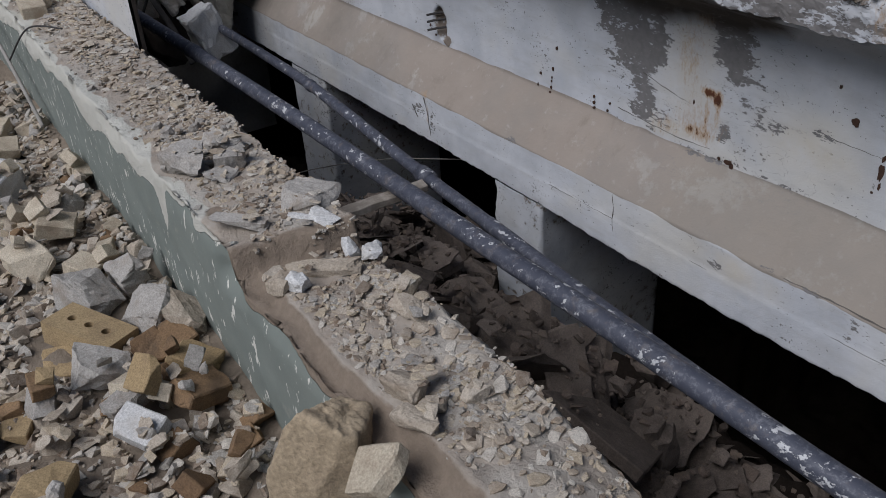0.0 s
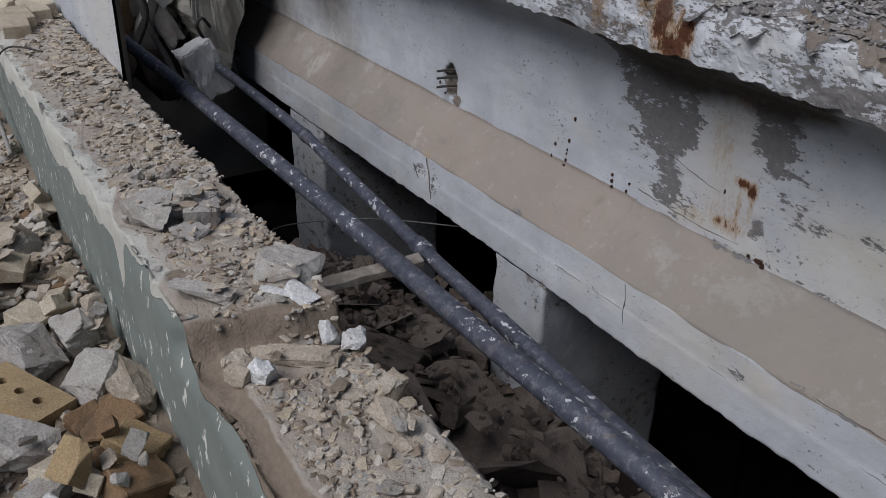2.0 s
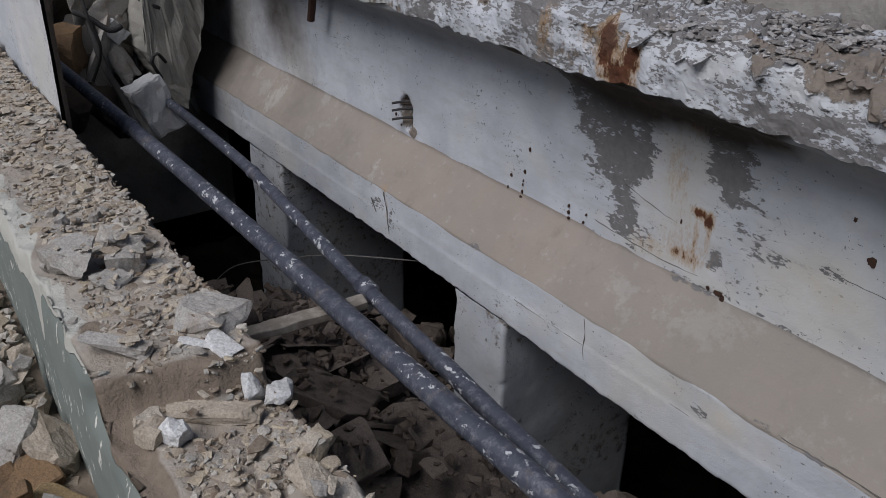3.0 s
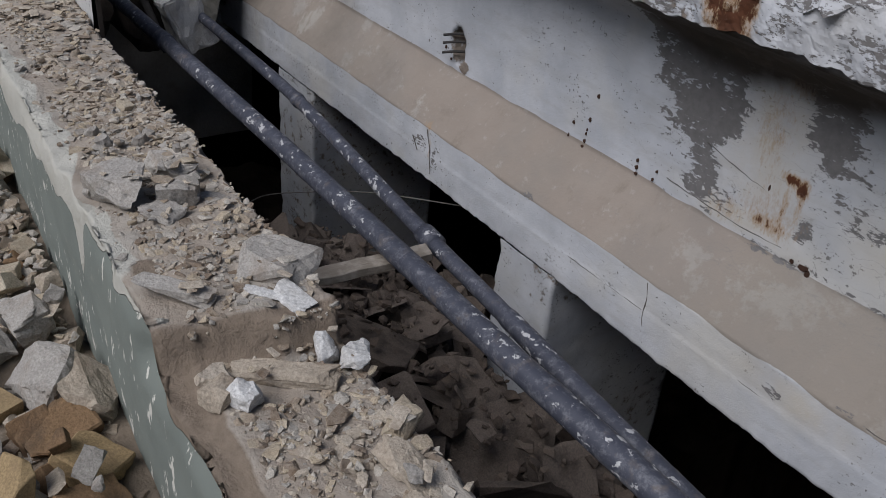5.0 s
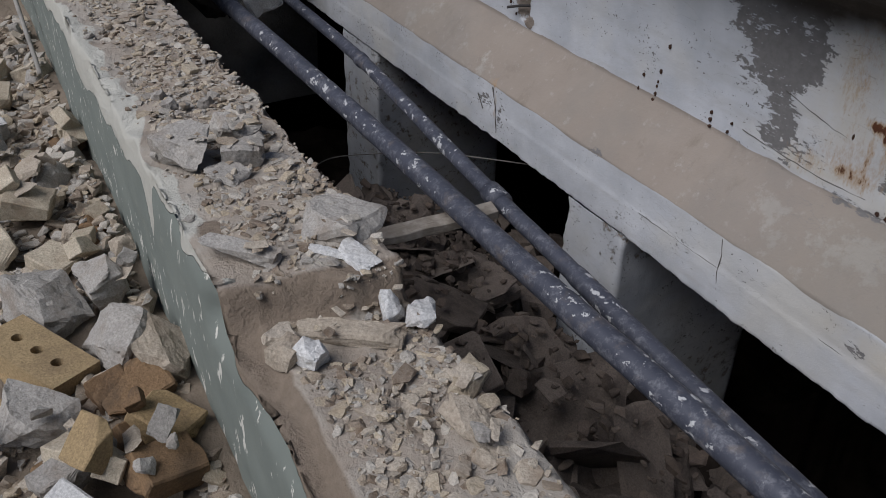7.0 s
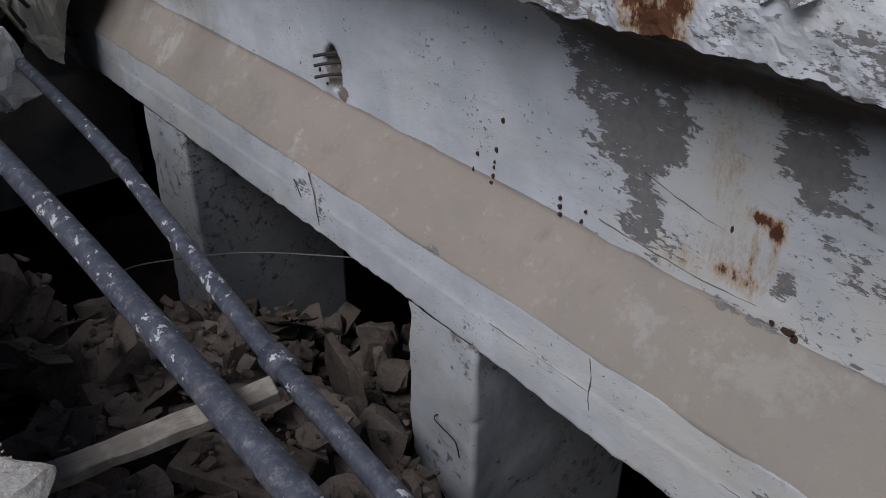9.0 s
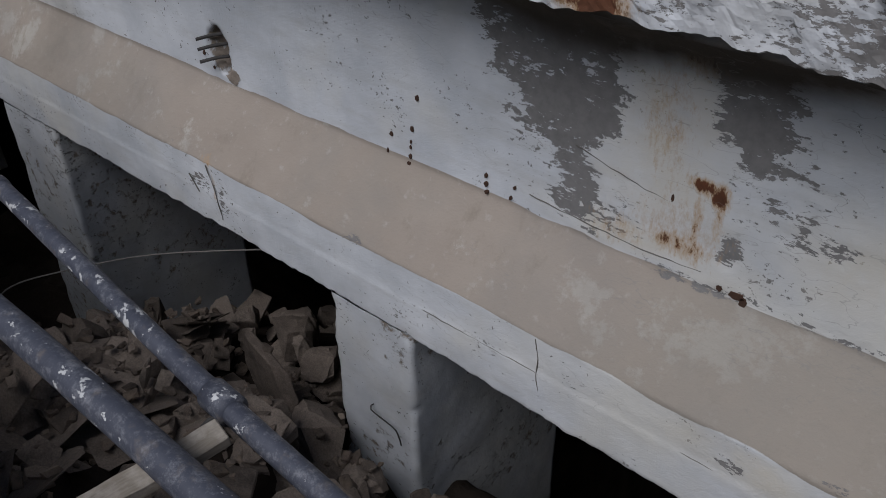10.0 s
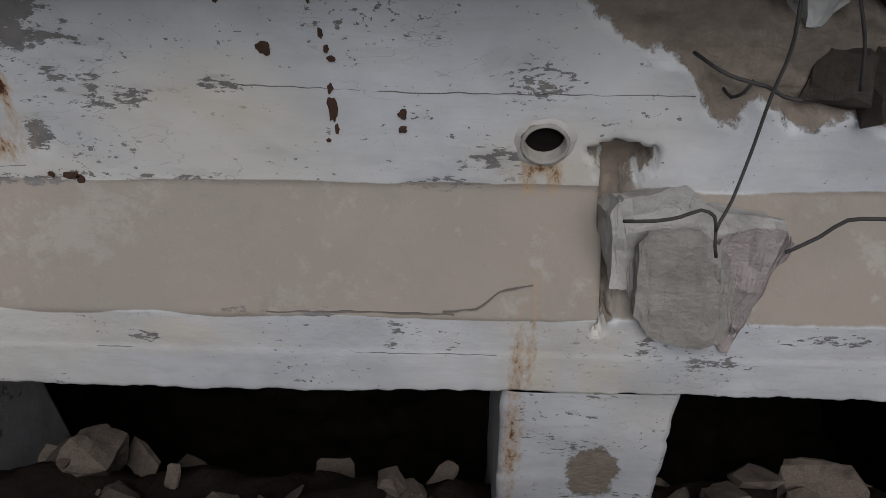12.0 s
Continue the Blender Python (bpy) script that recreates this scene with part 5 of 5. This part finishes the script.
    ob.matrix_world = pose(-1.42, -0.600, 0.415, 20, -6, 8)
    tagged(ob, "pale broken concrete block caught between the pipe and the hanging slab", "rubble")
    for pts, r in (
        ([(-2.27, -0.30, 0.30), (-2.24, -0.35, 0.40), (-2.23, -0.32, 0.44), (-2.265, -0.27, 0.38)], 0.009),
        ([(-2.4, -0.66, 0.66), (-2.35, -0.60, 0.63), (-2.3, -0.52, 0.57), (-2.3, -0.46, 0.585)], 0.016),
        ([(-2.4, -0.62, 0.30), (-2.3, -0.58, 0.48), (-2.3, -0.62, 0.66), (-2.4, -0.63, 0.9)], 0.009),
        ([(-2.7, -0.45, 0.75), (-2.45, -0.40, 0.82), (-2.3, -0.34, 0.70), (-2.28, -0.26, 0.66)], 0.014),
        ([(-2.62, -0.55, 0.62), (-2.4, -0.56, 0.40), (-2.3, -0.50, 0.20), (-2.2, -0.46, 0.02)], 0.018),
        ([(-2.66, -0.30, 0.50), (-2.5, -0.36, 0.30), (-2.42, -0.32, 0.16)], 0.010),
        ([(-2.70, -0.02, 0.30), (-2.6, -0.10, 0.26), (-2.56, -0.06, 0.16), (-2.6, 0.0, 0.12)], 0.012),
    ):
        wire("reinforcing_bar", pts, r, "bent rusty reinforcing bar in the broken masonry", category="bar")
    tagged(part("steel_strip", tube(bmesh.new(), [(-1.19, 0.06, 0.755), (-1.10, 0.05, 1.0)], 0.018, 8), M_IRON), "dark steel strip hanging from the ledge", "bar")
    # pale conduit and a wire along the painted face of the low wall
    wire("conduit", [(-2.9, -1.47, 0.80), (-2.2, -1.455, 0.62), (-1.5, -1.47, 0.48), (-1.05, -1.475, 0.32)], 0.008, "pale broken conduit lying against the low wall", M_CONCRETE, "conduit")
    wire("wire", [(-1.35, -1.48, 0.52), (-1.18, -1.40, 0.675), (-0.98, -1.31, 0.70)], 0.0035, "dark wire bent over the low wall")


build_far_end()


# ---------------------------------------------------------------- right end: stub, drain, bars
def build_right_end():
    # stub of a broken cross beam: a prism with a grey broken face
    root = new("broken_stub")

    def prism(corners, y_front, y_back, seed, amount):
        bm = bmesh.new()
        cx, cz = sum(p[0] for p in corners) / len(corners), sum(p[1] for p in corners) / len(corners)
        front = [bm.verts.new((x, y_front, z)) for x, z in corners]
        back = [bm.verts.new((cx + (x - cx) * 1.02, y_back, z - 0.45 * max(0.0, z - 0.25))) for x, z in corners]
        bm.faces.new(front)
        bm.faces.new(back[::-1])
        for k in range(len(corners)):
            bm.faces.new((front[k], back[k], back[(k + 1) % len(corners)], front[(k + 1) % len(corners)]))
        roughen(bm, 6, amount, 14, seed, 0.03)
        return bm

    part("body", prism([(1.988, 0.285), (1.972, 0.45), (1.988, 0.495), (2.08, 0.515), (2.125, 0.475), (2.25, 0.448), (2.27, 0.40), (2.262, 0.32), (2.225, 0.22), (2.235, 0.11), (2.13, 0.136), (2.04, 0.21), (2.02, 0.28)], 0.012, 0.15, 8, 0.004), M_STUB, root)
    part("crumbled_edge", prism([(2.15, 0.42), (2.20, 0.445), (2.25, 0.435), (2.26, 0.39), (2.25, 0.32), (2.22, 0.22), (2.225, 0.13), (2.19, 0.15), (2.19, 0.26), (2.17, 0.36)], -0.006, 0.06, 12, 0.008), M_PINK, root, "crumbled pinkish mortar edge")
    part("broken_face", prism([(2.02, 0.42), (2.03, 0.452), (2.112, 0.455), (2.168, 0.40), (2.20, 0.26), (2.198, 0.19), (2.166, 0.155), (2.07, 0.19), (2.03, 0.25)], -0.02, 0.05, 9, 0.003), M_CONCRETE, root, "rough grey broken face")
    tagged(root, "broken concrete stub jutting from the beam wall", "concrete stub")
    # drain pipe end
    root = new("drain_pipe")
    bm = bmesh.new()
    rings = []
    for r, y in ((0.043, 0.16), (0.041, 0.132), (0.038, 0.128), (0.0345, 0.132), (0.033, 0.30)):
        rings.append([bm.verts.new((r * math.cos(a * math.pi / 14), y, r * math.sin(a * math.pi / 14))) for a in range(28)])
    for a, b in zip(rings, rings[1:]):
        for k in range(28):
            bm.faces.new((a[k], a[(k + 1) % 28], b[(k + 1) % 28], b[k]))
    p = part("pipe_mouth", bm, M_CONCRETE, root, smooth=True)
    p.matrix_basis = Matrix.Translation((1.868, 0, 0.50))
    # Black disc paints the shade inside the bore.
    bm = bmesh.new()
    bmesh.ops.create_circle(bm, cap_ends=True, segments=28, radius=0.0345, matrix=Matrix.Translation((1.868, 0.158, 0.50)) @ Matrix.Rotation(radians(90), 4, "X"))
    part("bore", bm, M_SHADE_BLACK, root, "black disc for the shade in the pipe bore")
    bm = bmesh.new()
    rings = []
    for r, y in ((0.0415, 0.135), (0.047, 0.137), (0.056, 0.146)):
        rings.append([bm.verts.new((1.868 + r * (1 + 0.14 * noise.noise(Vector((math.cos(a * math.pi / 24), math.sin(a * math.pi / 24), r * 20)) * 2.2)) * math.cos(a * math.pi / 24), y,
                                    0.50 + r * (1 + 0.14 * noise.noise(Vector((math.cos(a * math.pi / 24), math.sin(a * math.pi / 24), r * 20)) * 2.2)) * math.sin(a * math.pi / 24))) for a in range(48)])
    for a, b in zip(rings, rings[1:]):
        for k in range(48):
            bm.faces.new((a[k], a[(k + 1) % 48], b[(k + 1) % 48], b[k]))
    part("cement_collar", bm, M_STUB, root, "rough cement collar", smooth=True)
    tagged(root, "pale drain pipe end set flush in the wall with rust below", "pipe")
    for pts, r in (
        ([(2.08, 0.13, 0.68), (2.099, 0.05, 0.70), (2.13, 0.05, 0.686), (2.174, 0.05, 0.673), (2.20, 0.05, 0.657), (2.228, 0.05, 0.651)], 0.003),
        ([(2.15, 0.05, 0.684), (2.143, 0.055, 0.66), (2.138, 0.09, 0.628), (2.14, 0.14, 0.61)], 0.0028),
        ([(2.19, 0.12, 0.90), (2.175, 0.03, 0.821), (2.182, 0.03, 0.745), (2.174, 0.03, 0.672), (2.169, 0.03, 0.57), (2.15, 0.0, 0.50), (2.12, -0.05, 0.48), (2.128, -0.06, 0.435)], 0.0028),
        ([(1.98, -0.04, 0.488), (2.024, -0.055, 0.503), (2.06, -0.055, 0.512), (2.09, -0.05, 0.522), (2.112, -0.05, 0.51), (2.12, -0.05, 0.48)], 0.0028),
        ([(2.255, -0.01, 0.40), (2.304, 0.0, 0.426), (2.337, 0.0, 0.463), (2.394, 0.0, 0.467), (2.55, 0.02, 0.46)], 0.0032),
        ([(2.27, 0.14, 0.84), (2.269, 0.06, 0.798), (2.293, 0.06, 0.738), (2.321, 0.08, 0.65)], 0.0028),
    ):
        wire("reinforcing_bar", pts, r, "bent thin reinforcing bar sticking out of the broken wall", category="bar")
    for k, (x, y, z, s) in enumerate(((2.33, 0.17, 0.62, 0.12), (2.42, 0.16, 0.60, 0.14), (2.26, 0.20, 0.74, 0.10), (2.40, 0.2, 0.76, 0.13))):
        bm = hull(random.Random(170 + k), (s, s * 0.9, s), 16, 0.8)
        roughen(bm, 2, 0.006, 14, k)
        ob = part("concrete_fragment", bm, M_PALE if k == 2 else M_DARK)
        ob.matrix_world = pose(x, y, z, 20 * k, 10, 40 * k)
        tagged(ob, "torn concrete lump caught in the broken wall", "rubble")
    # stubs of bars in the knocked hole
    for z in (0.545, 0.515, 0.478):
        wire("reinforcing_bar", [(-0.515, 0.17, z), (-0.55, 0.135, z - 0.004), (-0.578, 0.095, z - 0.012)], 0.005, "short bent bar end in the knocked hole", category="bar")


build_right_end()


# ---------------------------------------------------------------- hairline cracks in the plaster
def crack(points, r=0.0011):
    fine = []
    jitter = random.Random(int(points[0][0] * 1000))
    for p, q in zip(points, points[1:]):
        a, c = Vector(p), Vector(q)
        count = max(2, int((c - a).length / 0.02))
        fine += [a.lerp(c, k / count) + Vector((jitter.uniform(-1, 1), 0, jitter.uniform(-1, 1))) * 0.0018 for k in range(count)]
    fine.append(Vector(points[-1]))
    part("crack", tube(bmesh.new(), fine, lambda t: r * (0.5 + 0.8 * abs(math.sin(9 * t + 1))), 5), M_CRACK, wall_north)


crack([(1.36, 0.141, 0.605), (1.62, 0.141, 0.594), (2.10, 0.141, 0.594)], 0.0009)
crack([(1.70, 0.004, 0.222), (1.76, 0.008, 0.225), (1.80, 0.028, 0.25), (1.86, 0.036, 0.262)], 0.0016)
crack([(0.685, 0.0, 0.20), (0.695, 0.0, 0.15), (0.69, -0.001, 0.11), (0.70, 0.0, 0.04)], 0.0014)
crack([(0.55, 0.141, 0.445), (0.70, 0.141, 0.432), (0.85, 0.141, 0.425), (0.96, 0.141, 0.43)], 0.0011)
crack([(-0.50, 0.0, 0.20), (-0.475, 0.0, 0.13), (-0.46, 0.0, 0.03)], 0.0016)
crack([(-0.60, 0.0, 0.14), (-0.56, 0.0, 0.09)], 0.002)
crack([(0.66, 0.141, 0.60), (0.80, 0.141, 0.565), (0.93, 0.141, 0.545)], 0.0009)
crack([(1.0, 0.0, 0.108), (1.5, 0.0, 0.106), (1.8, 0.0, 0.108)], 0.0007)
crack([(0.35, 0.0, 0.107), (0.7, 0.0, 0.106), (1.0, 0.0, 0.108)], 0.0008)
crack([(1.38, 0.004, 0.212), (1.55, 0.004, 0.216), (1.72, 0.004, 0.214)], 0.0018)
